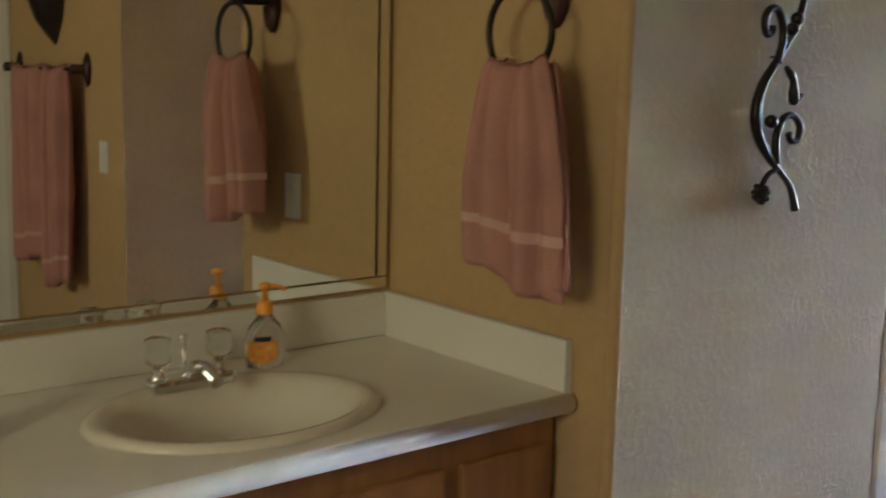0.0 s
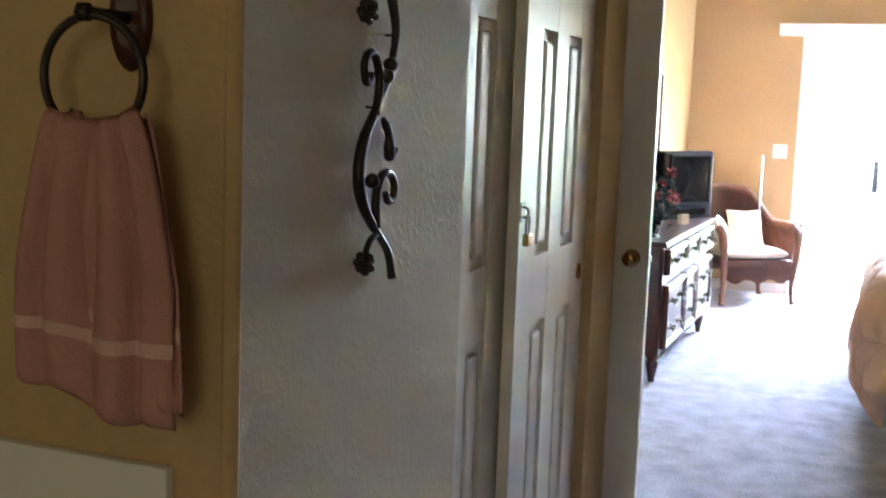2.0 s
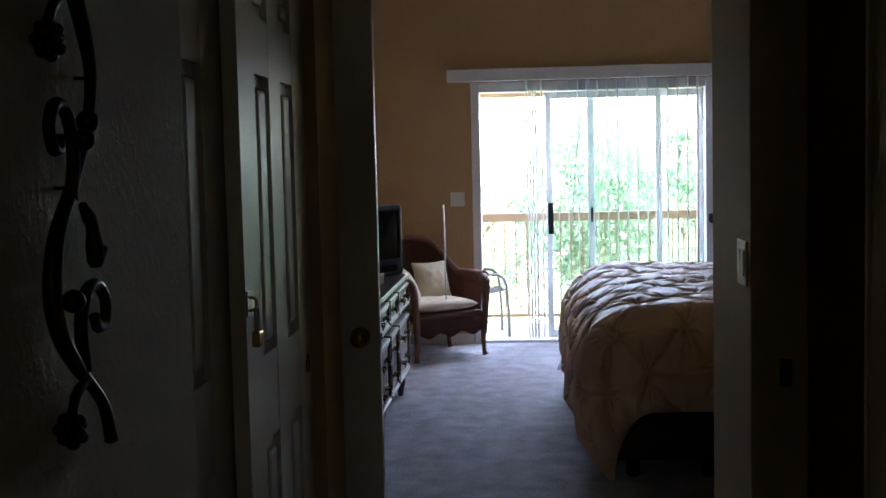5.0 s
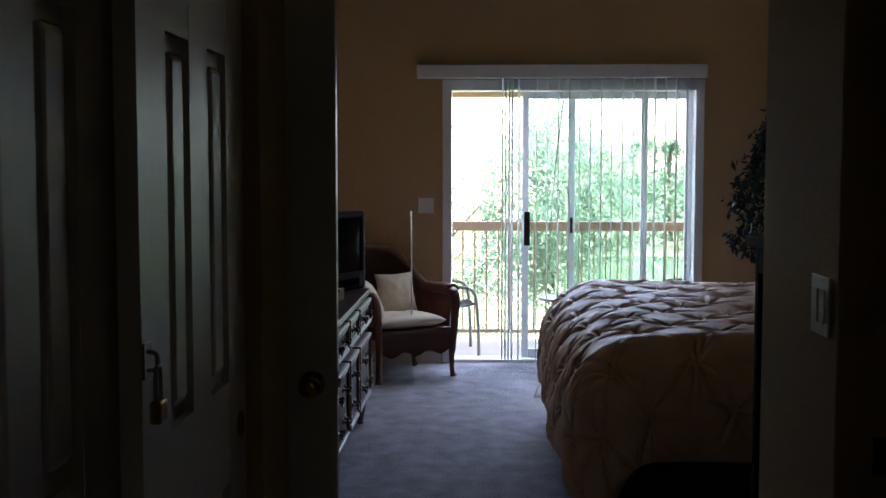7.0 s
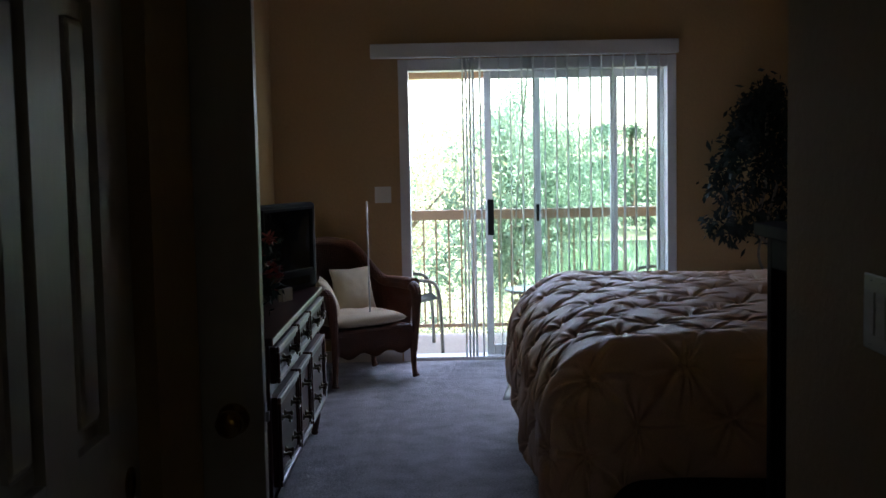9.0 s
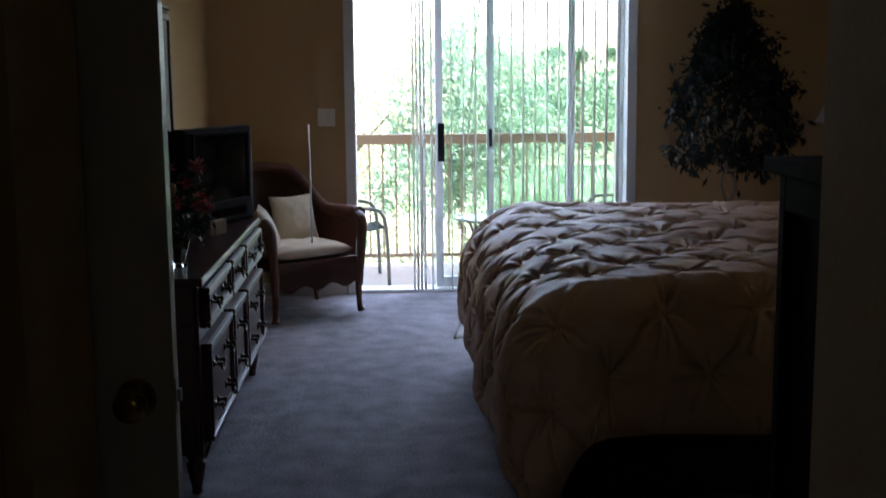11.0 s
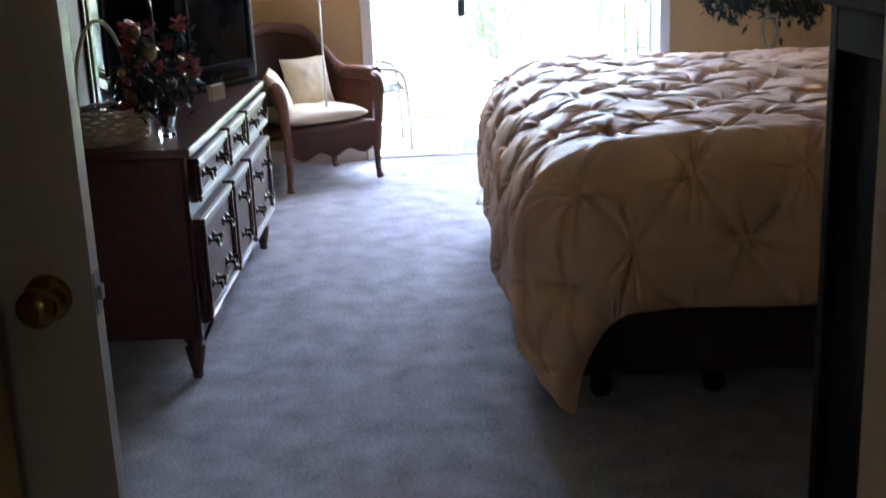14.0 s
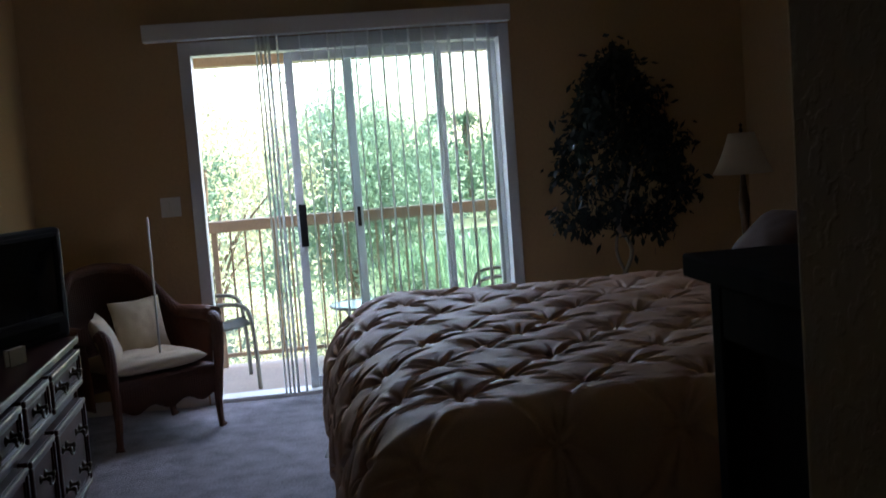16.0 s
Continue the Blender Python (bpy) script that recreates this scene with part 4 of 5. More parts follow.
# chest of drawers behind the hall wall
chest = thing("tall_chest", "tall espresso wooden chest beside the hall opening", "chest", pose(0.0, -0.014, 0))
part("top", boxes((2.06, 2.515, -1.2, -0.115, 1.27, 1.3), bevel=0.004), ESPRESSO, chest)
part("body", boxes((2.07, 2.44, -1.18, -0.15, 0.06, 1.27), bevel=0.004), ESPRESSO, chest)
for it in ((2.44, 2.475, -0.185, -0.135, 0.0, 1.27), (2.07, 2.105, -0.15, -0.135, 0.0, 1.27), (2.44, 2.475, -1.18, -1.13, 0.0, 1.27)):
    part("post", boxes(it, bevel=0.004), ESPRESSO, chest)
for it in ((2.105, 2.44, -0.15, -0.135, 0.06, 0.14), (2.105, 2.44, -0.15, -0.135, 1.2, 1.27)):
    part("side_rail", boxes(it, bevel=0.004), ESPRESSO, chest)
for k in range(5):
    d = part("drawer", boxes((2.44, 2.462, -1.125, -0.19, 0.1 + k * 0.234, 0.325 + k * 0.234), bevel=0.004), ESPRESSO, chest)
    for y in (-0.9, -0.42):
        tmp = lathe(bmesh.new(), [(0.012, 0), (0.008, 0.012), (0.016, 0.02), (0.012, 0.028)], 12)
        bmesh.ops.transform(tmp, matrix=pose(2.462, y, 0.21 + k * 0.234, 0, 90, 0), verts=tmp.verts)
        part("knob", tmp, STEEL, d)

# nightstand, lamp and artificial tree beyond the bed
stand = thing("nightstand", "dark wooden nightstand beside the bed", "nightstand", pose(6.75, -2.05, 0))
part("top", boxes((-0.27, 0.27, -0.24, 0.24, 0.62, 0.65), bevel=0.005), ESPRESSO, stand)
part("body", boxes((-0.25, 0.25, -0.22, 0.21, 0.08, 0.62), bevel=0.005), ESPRESSO, stand)
for sx in (-0.22, 0.22):
    for sy in (-0.19, 0.18):
        part("leg", boxes((sx - 0.02, sx + 0.02, sy - 0.02, sy + 0.02, 0, 0.08), bevel=0.003), ESPRESSO, stand)
lamp = thing("table_lamp", "unlit table lamp with a cream bell shade on the nightstand", "lamp", pose(6.75, -1.95, 0.65))
part("base", lathe(bmesh.new(), [(0.07, 0), (0.072, 0.012), (0.05, 0.03), (0.02, 0.06), (0.026, 0.12), (0.016, 0.18), (0.022, 0.3), (0.03, 0.38), (0.02, 0.44), (0.012, 0.52), (0.008, 0.56)], 24), BRONZE, lamp)
SHADE = surface("cream_lampshade", (0.72, 0.63, 0.5), 0.8, vary=0.05, fine=180, bump=0.2)
bm = bmesh.new()
prof = [(0.15, 0.53), (0.125, 0.575), (0.1, 0.63), (0.078, 0.69), (0.065, 0.735)]
rings = [[bm.verts.new((r_ * (1 + 0.012 * (k % 2)) * math.cos(k * math.tau / 36), r_ * (1 + 0.012 * (k % 2)) * math.sin(k * math.tau / 36), z)) for k in range(36)] for r_, z in prof]
for a, b in zip(rings, rings[1:]):
    for k in range(36):
        bm.faces.new((a[k], a[(k + 1) % 36], b[(k + 1) % 36], b[k])).smooth = True
bmesh.ops.solidify(bm, geom=bm.faces[:], thickness=0.003)
part("shade", bm, SHADE, lamp, "cream pleated bell shade")
part("finial", lathe(bmesh.new(), [(0.005, 0.735), (0.011, 0.75), (0.004, 0.762), (0.009, 0.775), (0.002, 0.785)], 12), BRONZE, lamp)
ficus = thing("artificial_tree", "dark green artificial ficus tree in the corner", "plant", pose(7.55, -1.55, 0))
part("pot", lathe(bmesh.new(), [(0.12, 0), (0.16, 0.24), (0.17, 0.25), (0.15, 0.25), (0.14, 0.22)], 24), STRAW, ficus, "woven pot")
bm = tube(bmesh.new(), smooth_path([(0, 0, 0.2), (0.02, 0.05, 0.5), (-0.02, -0.03, 0.75), (0.01, 0.06, 0.95), (0, 0.01, 1.25), (0.02, 0, 1.7)], 5), 0.013, 8)
tube(bm, smooth_path([(0.03, 0, 0.2), (-0.02, -0.03, 0.5), (0.02, 0.05, 0.75), (-0.02, 0.0, 1.0), (0, -0.1, 1.35)], 5), 0.01, 8)
part("trunk", bm, surface("grey_twisted_stem", (0.3, 0.26, 0.2), 0.8, vary=0.2, fine=60), ficus)
rf = np.random.default_rng(9)
cl = []
for k in range(130):
    z = rf.uniform(0.95, 1.95)
    w = 0.4 * math.sin(min(1, (1.98 - z) / 0.65) * math.pi / 2) * (0.75 if z < 1.05 else 1)
    a, q = rf.uniform(0, math.tau), rf.uniform(0.2, 1) ** 0.5
    cl.append((w * q * math.cos(a) * 0.8, w * q * math.sin(a), z - 0.1 * q))
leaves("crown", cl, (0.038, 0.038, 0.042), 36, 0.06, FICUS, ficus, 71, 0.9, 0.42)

# ceiling light over the bed, switched off
pendant = thing("ceiling_light", "unlit frosted bowl light hanging from the ceiling", "ceiling light", pose(4.9, -0.14, 2.43))
part("bowl", lathe(bmesh.new(), [(0.02, 0.0), (0.07, 0.012), (0.12, 0.04), (0.15, 0.09), (0.145, 0.095), (0.02, 0.1)], 30), surface("frosted_bowl", (0.75, 0.72, 0.66), 0.15, vary=0.03, bump=0), pendant)
part("rod", tube(bmesh.new(), [(0, 0, 0.095), (0, 0, 0.56)], 0.012, 10), BRASS, pendant)
part("canopy", lathe(bmesh.new(), [(0.03, 0.52), (0.065, 0.55), (0.07, 0.57)], 20), BRASS, pendant)

# ---- hall ----
door = thing("door_1", "white panelled entry door standing open against the wall", "door", pose(0, 0, 0), kind="structure")


def six_panel(bm, x0, x1, y0, y1, z0, z1, axis):
    """A moulded six-panel leaf; axis "x": the leaf runs along x and its panels face -y; "y": runs along y and faces -x."""
    w = (x1 - x0) if axis == "x" else (y1 - y0)
    stile, mull = (0.155, 0.13) if axis == "x" else (0.18, 0.13)
    pw = (w - 2 * stile - mull) / 2
    rows = ((z0 + 0.2, 0.86), (1.06, 1.7), (1.83, z1 - 0.11))
    th = (y1 - y0) if axis == "x" else (x1 - x0)

    def bx(a0, a1, d0, d1, c0, c1, bev=0.0):
        if axis == "x":
            bm_box(bm, x0 + a0, x0 + a1, y0 + d0, y0 + d1, c0, c1, bev)
        else:
            bm_box(bm, x0 + d0, x0 + d1, y0 + a0, y0 + a1, c0, c1, bev)
    bx(0, w, 0.016, th, z0, z1)
    for a0, a1 in ((0, stile), (stile + pw, stile + pw + mull), (w - stile, w)):
        bx(a0, a1, 0, 0.016, z0, z1)
    zs = [z0] + [z for r_ in rows for z in r_] + [z1]
    for c0, c1 in zip(zs[::2], zs[1::2]):
        for a0 in (stile, stile + pw + mull):
            bx(a0, a0 + pw, 0.0005, 0.016, c0, c1)
    for c0, c1 in rows:
        for a0 in (stile, stile + pw + mull):
            bx(a0 + 0.03, a0 + pw - 0.03, 0.001, 0.0158, c0 + 0.03, c1 - 0.03, 0.012)
    return bm


part("leaf", six_panel(bmesh.new(), 2.092, 2.127, 0.945, 1.745, 0.012, 2.04, "y"), WHITE, door)


def round_knob(at, turn):
    bm = lathe(bmesh.new(), [(0.032, 0), (0.032, 0.004), (0.026, 0.008), (0.012, 0.012), (0.011, 0.026), (0.022, 0.032), (0.027, 0.042), (0.026, 0.054), (0.018, 0.061), (0.008, 0.063)], 24)
    bmesh.ops.transform(bm, matrix=Matrix.Translation(at) @ turn, verts=bm.verts)
    return bm


part("door_knob", round_knob((2.092, 1.005, 0.957), pose(0, 0, 0, 0, -90, 0)), BRASS, door, "polished brass door knob")
part("door_knob", round_knob((2.127, 1.005, 0.957), pose(0, 0, 0, 0, 90, 0)), BRASS, door, "polished brass door knob")
part("latch_plate", boxes((2.097, 2.122, 0.9435, 0.9455, 0.928, 0.986), (2.103, 2.116, 0.937, 0.944, 0.947, 0.967), bevel=0.0008), STEEL, door)
for z in (0.25, 1.05, 1.82):
    part("hinge", tube(bmesh.new(), [(2.134, 1.75, z), (2.134, 1.75, z + 0.09)], 0.006, 8), BRASS, door)

for name, x0, y in (("closet_door", 0.985, 1.09), ("closet_door", 0.29, 1.136)):
    cd = thing(name, "white six-panel sliding closet door in the hall", "door", pose(0, 0, 0), "closet doors")
    part("leaf", six_panel(bmesh.new(), x0, x0 + 0.73, y, y + 0.034, 0.012, 2.035, "x"), WHITE, cd)
    if x0 > 0.9:
        bm = lathe(bmesh.new(), [(0.027, 0), (0.027, 0.003), (0.022, 0.003), (0.02, 0.0012), (0.004, 0.001)], 22)
        bmesh.ops.transform(bm, matrix=pose(1.655, y, 0.955, 90), verts=bm.verts)
        part("finger_pull", bm, BRASS, cd, "round brass finger pull")
        part("hasp", boxes((0.988, 1.026, y - 0.004, y, 1.17, 1.225), bevel=0.001), STEEL, cd)
        part("staple", tube(bmesh.new(), smooth_path([(1.0, y, 1.212), (1.0, y - 0.018, 1.208), (1.0, y - 0.018, 1.187), (1.0, y, 1.183)], 4), 0.0035, 8), STEEL, cd)
lock = thing("padlock", "small brass padlock hanging from the closet door hasp", "padlock", pose(1.0, 1.07, 1.105))
part("body", boxes((-0.02, 0.02, -0.009, 0.009, 0, 0.035), bevel=0.004), BRASS, lock)
part("shackle", tube(bmesh.new(), smooth_path([(-0.013, 0, 0.03), (-0.013, 0, 0.07), (-0.008, 0, 0.084), (0.008, 0, 0.084), (0.013, 0, 0.07), (0.013, 0, 0.03)], 4), 0.0033, 8), STEEL, lock)
solid("trim", boxes((0.345, 1.72, 1.06, 1.074, 2.0, 2.06), bevel=0.003), WHITE, "white closet door track fascia", "trim", "structure")


def plate(name, label, m, paddles=1, material=PLASTIC):
    """A wall plate in the local xz plane, facing -y."""
    w = 0.07 + 0.046 * (paddles - 1)
    p = thing(name, label, "switch", m)
    part("plate", boxes((-w / 2, w / 2, -0.006, 0, -0.0575, 0.0575), bevel=0.0025), material, p)
    for k in range(paddles):
        x = (k - (paddles - 1) / 2) * 0.046
        part("paddle", boxes((x - 0.0165, x + 0.0165, -0.0095, -0.006, -0.033, 0.033), bevel=0.0015), material, p)
        for z in (-0.048, 0.048):
            part("screw", lathe(bmesh.new(), [(0.003, 0), (0.0025, 0.001)], 8, (x, -0.0065, z)), STEEL, p)
    return p


plate("light_switch", "white double light switch beside the sliding door", pose(8.0, 1.033, 1.19, 0, 0, -90), 2)
plate("light_switch", "white double light switch on the hall wall", pose(1.555, -0.065, 1.22, 0, 0, 180), 2)
plate("light_switch", "white light switch on the bathroom wall", pose(-0.434, -0.231, 1.09, 0, 0, -90), 1)
plate("wall_outlet", "white outlet plate on the wall beside the vanity mirror", pose(-0.59, 1.29, 1.11, 0, 0, -90), 1)

# frame of the dark doorway
jamb = thing("door_frame", "tan-painted frame of the dark doorway in the hall", "door frame", kind="structure")
part("jamb", boxes((1.44, 1.462, -0.2, -0.06, 0, 2.05), (0.468, 0.49, -0.2, -0.06, 0, 2.05), (0.49, 1.44, -0.2, -0.06, 2.03, 2.052), bevel=0.004), TAN, jamb)
part("strike_plate", boxes((1.436, 1.44, -0.16, -0.13, 0.92, 0.99)), BRASS, jamb, "brass strike plate")

# wrought-iron wall scroll
scroll = thing("wall_scroll", "dark bronze wrought-iron vine scroll hung on the wall", "wall decor", pose(0, 1.0, 0))


def along(x):
    return 0.88 * x + 0.012


def on_wall(points, dy=0.0):
    return smooth_path([(along(x), dy, z) for x, z in points], 6)


STEM = [(-0.26, 1.83), (-0.215, 1.77), (-0.175, 1.71), (-0.135, 1.65), (-0.118, 1.6), (-0.146, 1.531), (-0.201, 1.472), (-0.258, 1.416), (-0.276, 1.36), (-0.257, 1.312), (-0.209, 1.27), (-0.178, 1.25), (-0.125, 1.212), (-0.1, 1.163)]
p = on_wall(STEM)
part("stem", tube(bmesh.new(), p, [0.009 + 0.002 * math.sin(i * 0.16) for i in range(len(p))], 8), IRON, scroll)
for pts in ([(-0.21, 1.46), (-0.196, 1.5), (-0.2, 1.535), (-0.222, 1.562), (-0.252, 1.562), (-0.268, 1.54), (-0.258, 1.515), (-0.238, 1.518), (-0.236, 1.532)],
            [(-0.19, 1.262), (-0.197, 1.315), (-0.175, 1.35), (-0.137, 1.357), (-0.108, 1.337), (-0.112, 1.31), (-0.138, 1.306), (-0.15, 1.322)],
            [(-0.165, 1.7), (-0.15, 1.74), (-0.155, 1.78), (-0.135, 1.81), (-0.105, 1.805), (-0.095, 1.78), (-0.112, 1.765)]):
    p = on_wall(pts, -0.002)
    part("curl", tube(bmesh.new(), p, [0.0085 - 0.002 * i / len(p) for i in range(len(p))], 8), IRON, scroll)
part("twig", tube(bmesh.new(), on_wall([(-0.178, 1.25), (-0.215, 1.24), (-0.24, 1.212)]), 0.006, 8), IRON, scroll)
part("twig", tube(bmesh.new(), on_wall([(-0.19, 1.69), (-0.235, 1.67), (-0.258, 1.64)]), 0.006, 8), IRON, scroll)
bm = tube(bmesh.new(), on_wall([(-0.178, 1.452), (-0.15, 1.43), (-0.143, 1.4), (-0.14, 1.378)], -0.004), [0.005, 0.006, 0.007, 0.008, 0.009, 0.0085, 0.008, 0.008, 0.008, 0.009, 0.01, 0.011, 0.011, 0.011, 0.011, 0.011, 0.01, 0.008, 0.006], 8)
tube(bm, on_wall([(-0.14, 1.385), (-0.125, 1.392), (-0.118, 1.4)], -0.006), 0.006, 8)
part("leaf", bm, IRON, scroll)
for x, z in ((-0.238, 1.203), (-0.252, 1.632)):
    bm = bmesh.new()
    bmesh.ops.create_icosphere(bm, subdivisions=2, radius=0.014, matrix=Matrix.Translation((along(x), 0, z)))
    cluster = part("berry_cluster", bm, IRON, scroll)
    for k in range(14):
        a, e = k * 2.4, 1 - 2 * (k + 0.5) / 14
        c = Vector((along(x) + 0.013 * math.cos(a) * math.sqrt(1 - e * e), 0.013 * math.sin(a) * math.sqrt(1 - e * e), z + 0.017 * e))
        bm = bmesh.new()
        bmesh.ops.create_icosphere(bm, subdivisions=2, radius=0.0075, matrix=Matrix.Translation(c))
        for f in bm.faces:
            f.smooth = True
        part("berry", bm, IRON, cluster)
for x, z in ((-0.222, 1.346), (-0.148, 1.548), (-0.165, 1.527)):
    bm = bmesh.new()
    bmesh.ops.create_icosphere(bm, subdivisions=3, radius=0.0135, matrix=Matrix.Translation((along(x), -0.004, z)))
    for f in bm.faces:
        f.smooth = True
    part("berry", bm, IRON, scroll)
for x, z in ((-0.201, 1.472), (-0.118, 1.6)):
    part("bracket", tube(bmesh.new(), [(along(x), 0.0, z), (along(x), WN - 1.0, z)], 0.0022, 8), IRON, scroll)

# ---- vanity ----
cab = thing("vanity_cabinet", "honey oak vanity cabinet with flat-panel fronts", "cabinet", pose(0, 0, 0))
part("face_frame", boxes((-2.6, -0.605, 1.15, 1.17, 0.1, 0.79)), OAK, cab)
for x in (-2.6, -0.625):
    part("side_panel", boxes((x, x + 0.02, 1.17, 1.7, 0.1, 0.79)), OAK, cab)
part("bottom_panel", boxes((-2.58, -0.625, 1.17, 1.7, 0.1, 0.12)), OAK, cab)
part("plinth", boxes((-2.58, -0.62, 1.22, 1.7, 0.0, 0.1)), OAK, cab)
for x0, x1, top in ((-0.845, -0.635, 0.735), (-1.65, -0.885, 0.735), (-2.5, -1.7, 0.735)):
    dr = part("drawer_front", boxes((x0, x1, 1.132, 1.15, 0.6, top), bevel=0.005), OAK, cab)
    part("cabinet_door", boxes((x0, x1, 1.132, 1.15, 0.16, 0.57), bevel=0.005), OAK, cab)
ct = thing("vanity_counter", "white laminate vanity counter with backsplash", "counter", pose(0, 0, 0))
SX, SY, SRX, SRY = -1.17, 1.365, 0.255, 0.195
bm = bmesh.new()
n = 64
outer, inner, under = [], [], []
x0, x1, y0, y1 = -2.62, -0.593, 1.112, 1.703
for k in range(n):
    a = k * math.tau / n
    c, s = math.cos(a), math.sin(a)
    t = min((x1 - SX) / c if c > 1e-9 else ((x0 - SX) / c if c < -1e-9 else 1e9), (y1 - SY) / s if s > 1e-9 else ((y0 - SY) / s if s < -1e-9 else 1e9))
    outer.append((SX + c * t, SY + s * t))
    inner.append((SX + c * SRX * 0.95, SY + s * SRY * 0.95))
for cx, cy in ((x0, y0), (x0, y1), (x1, y0), (x1, y1)):
    k = min(range(n), key=lambda i: (outer[i][0] - cx) ** 2 + (outer[i][1] - cy) ** 2)
    outer[k] = (cx, cy)
vo, vi = [bm.verts.new((*p, 0.835)) for p in outer], [bm.verts.new((*p, 0.835)) for p in inner]
vl, vk = [bm.verts.new((*p, 0.795)) for p in outer], [bm.verts.new((*p, 0.795)) for p in inner]
for k in range(n):
    j = (k + 1) % n
    bm.faces.new((vo[k], vo[j], vi[j], vi[k])), bm.faces.new((vl[k], vk[k], vk[j], vl[j]))
    bm.faces.new((vo[k], vl[k], vl[j], vo[j])), bm.faces.new((vi[k], vi[j], vk[j], vk[k]))
part("worktop", bm, LAMINATE, ct)
part("front_edge", tube(bmesh.new(), [(-2.62, 1.116, 0.815), (-0.6, 1.116, 0.815)], 0.02, 14), LAMINATE, ct)
part("backsplash", boxes((-2.62, -0.613, 1.684, 1.704, 0.8355, 0.935), bevel=0.003), LAMINATE, ct)
part("side_splash", boxes((-0.612, -0.5905, 1.118, 1.704, 0.79, 0.935), bevel=0.003), LAMINATE, ct)
sink = thing("sink", "bone-coloured oval drop-in sink in the counter", "sink", pose(SX, SY, 0.8355))
prof = [(1.06, 0.0), (1.055, 0.008), (1.01, 0.014), (0.93, 0.012), (0.87, 0.0), (0.82, -0.025), (0.72, -0.07), (0.52, -0.115), (0.25, -0.132), (0.08, -0.136), (0.07, -0.14)]
bm = bmesh.new()
rings = [[bm.verts.new((r_ * SRX * math.cos(k * math.tau / 56), r_ * SRY * math.sin(k * math.tau / 56) - (0.012 if r_ < 0.9 else 0), z)) for k in range(56)] for r_, z in prof]
for a, b in zip(rings, rings[1:]):
    for k in range(56):
        bm.faces.new((a[k], a[(k + 1) % 56], b[(k + 1) % 56], b[k])).smooth = True
bm.faces.new(rings[-1])
part("basin", bm, PORCELAIN, sink)
part("drain", lathe(bmesh.new(), [(0.022, -0.1365), (0.02, -0.133), (0.006, -0.132)], 20, (0, -0.012, 0)), CHROME, sink)
fau = thing("faucet", "chrome faucet with two clear handles behind the sink", "faucet", pose(-1.17, 1.545, 0.836))
part("base", boxes((-0.085, 0.085, -0.03, 0.028, 0, 0.028), bevel=0.01), CHROME, fau)
part("spout", tube(bmesh.new(), smooth_path([(0, 0.0, 0.02), (0, -0.025, 0.042), (0, -0.07, 0.048), (0, -0.11, 0.034)], 5), [0.022, 0.021, 0.02, 0.019, 0.018, 0.017, 0.016, 0.016, 0.015, 0.015, 0.014, 0.014, 0.013, 0.013, 0.012, 0.012], 14), CHROME, fau)
part("lift_rod", tube(bmesh.new(), [(0, 0.018, 0.02), (0, 0.018, 0.085)], 0.004, 8), CHROME, fau)
part("lift_knob", lathe(bmesh.new(), [(0.003, 0.082), (0.008, 0.088), (0.007, 0.098), (0.002, 0.101)], 12, (0, 0.018, 0)), CHROME, fau)
for s in (-0.062, 0.062):
    part("stem", lathe(bmesh.new(), [(0.018, 0.026), (0.012, 0.032), (0.01, 0.05)], 16, (s, 0, 0)), CHROME, fau)
    part("handle", lathe(bmesh.new(), [(0.013, 0.05), (0.024, 0.058), (0.026, 0.07), (0.023, 0.092), (0.026, 0.1), (0.015, 0.105)], 8, (s, 0, 0)), CLEAR, fau, "clear faceted handle")
soap = thing("soap_bottle", "clear pump bottle with an orange label by the sink", "bottle", pose(-0.975, 1.6, 0.836))
part("bottle", lathe(bmesh.new(), [(0.024, 0.0), (0.031, 0.004), (0.037, 0.03), (0.036, 0.06), (0.028, 0.085), (0.014, 0.102), (0.013, 0.11)], 28, squash=(1.2, 0.8)), CLEAR, soap)


def on_bottle(a0, a1, z0, z1, round_off, r=0.0385):
    """A patch wrapped round the front of the bottle, between two angles and two heights."""
    def g(u, v):
        k = math.sqrt(max(0.0, 1 - (2 * v - 1) ** 2)) ** round_off
        a = radians((a0 + a1) / 2 + (a1 - a0) * (u - 0.5) * k)
        return Vector((r * 1.2 * math.cos(a), r * 0.8 * math.sin(a), z0 + (z1 - z0) * v))
    return grid(bmesh.new(), 14, 10, g)


PRINT = surface("orange_print", (0.95, 0.5, 0.12), 0.4, vary=0.3, big=45, fine=90, bump=0, colour2=(0.9, 0.2, 0.04))
part("fruit_print", on_bottle(-165, -70, 0.012, 0.064, 0.5), PRINT, soap, "printed orange fruit label")
part("label", on_bottle(-140, -95, 0.058, 0.068, 0.0, 0.0392), surface("dark_blue_label", (0.03, 0.03, 0.08), 0.5), soap)
part("collar", lathe(bmesh.new(), [(0.016, 0.108), (0.017, 0.112), (0.016, 0.13), (0.009, 0.135)], 20), ORANGE, soap)
bm = lathe(bmesh.new(), [(0.006, 0.133), (0.006, 0.158), (0.012, 0.16), (0.013, 0.168), (0.006, 0.171)], 16)
tube(bm, [(0, 0, 0.164), (0.015, -0.012, 0.165), (0.034, -0.026, 0.158)], [0.006, 0.005, 0.004], 8)
part("pump", bm, ORANGE, soap)
red = thing("lotion_bottle", "small dull red bottle on the counter", "bottle", pose(-1.595, 1.46, 0.836))
part("bottle", lathe(bmesh.new(), [(0.026, 0), (0.03, 0.004), (0.03, 0.09), (0.024, 0.105), (0.012, 0.112)], 22), surface("dull_red_glass", (0.4, 0.12, 0.09), 0.3, vary=0.1, bump=0), red)
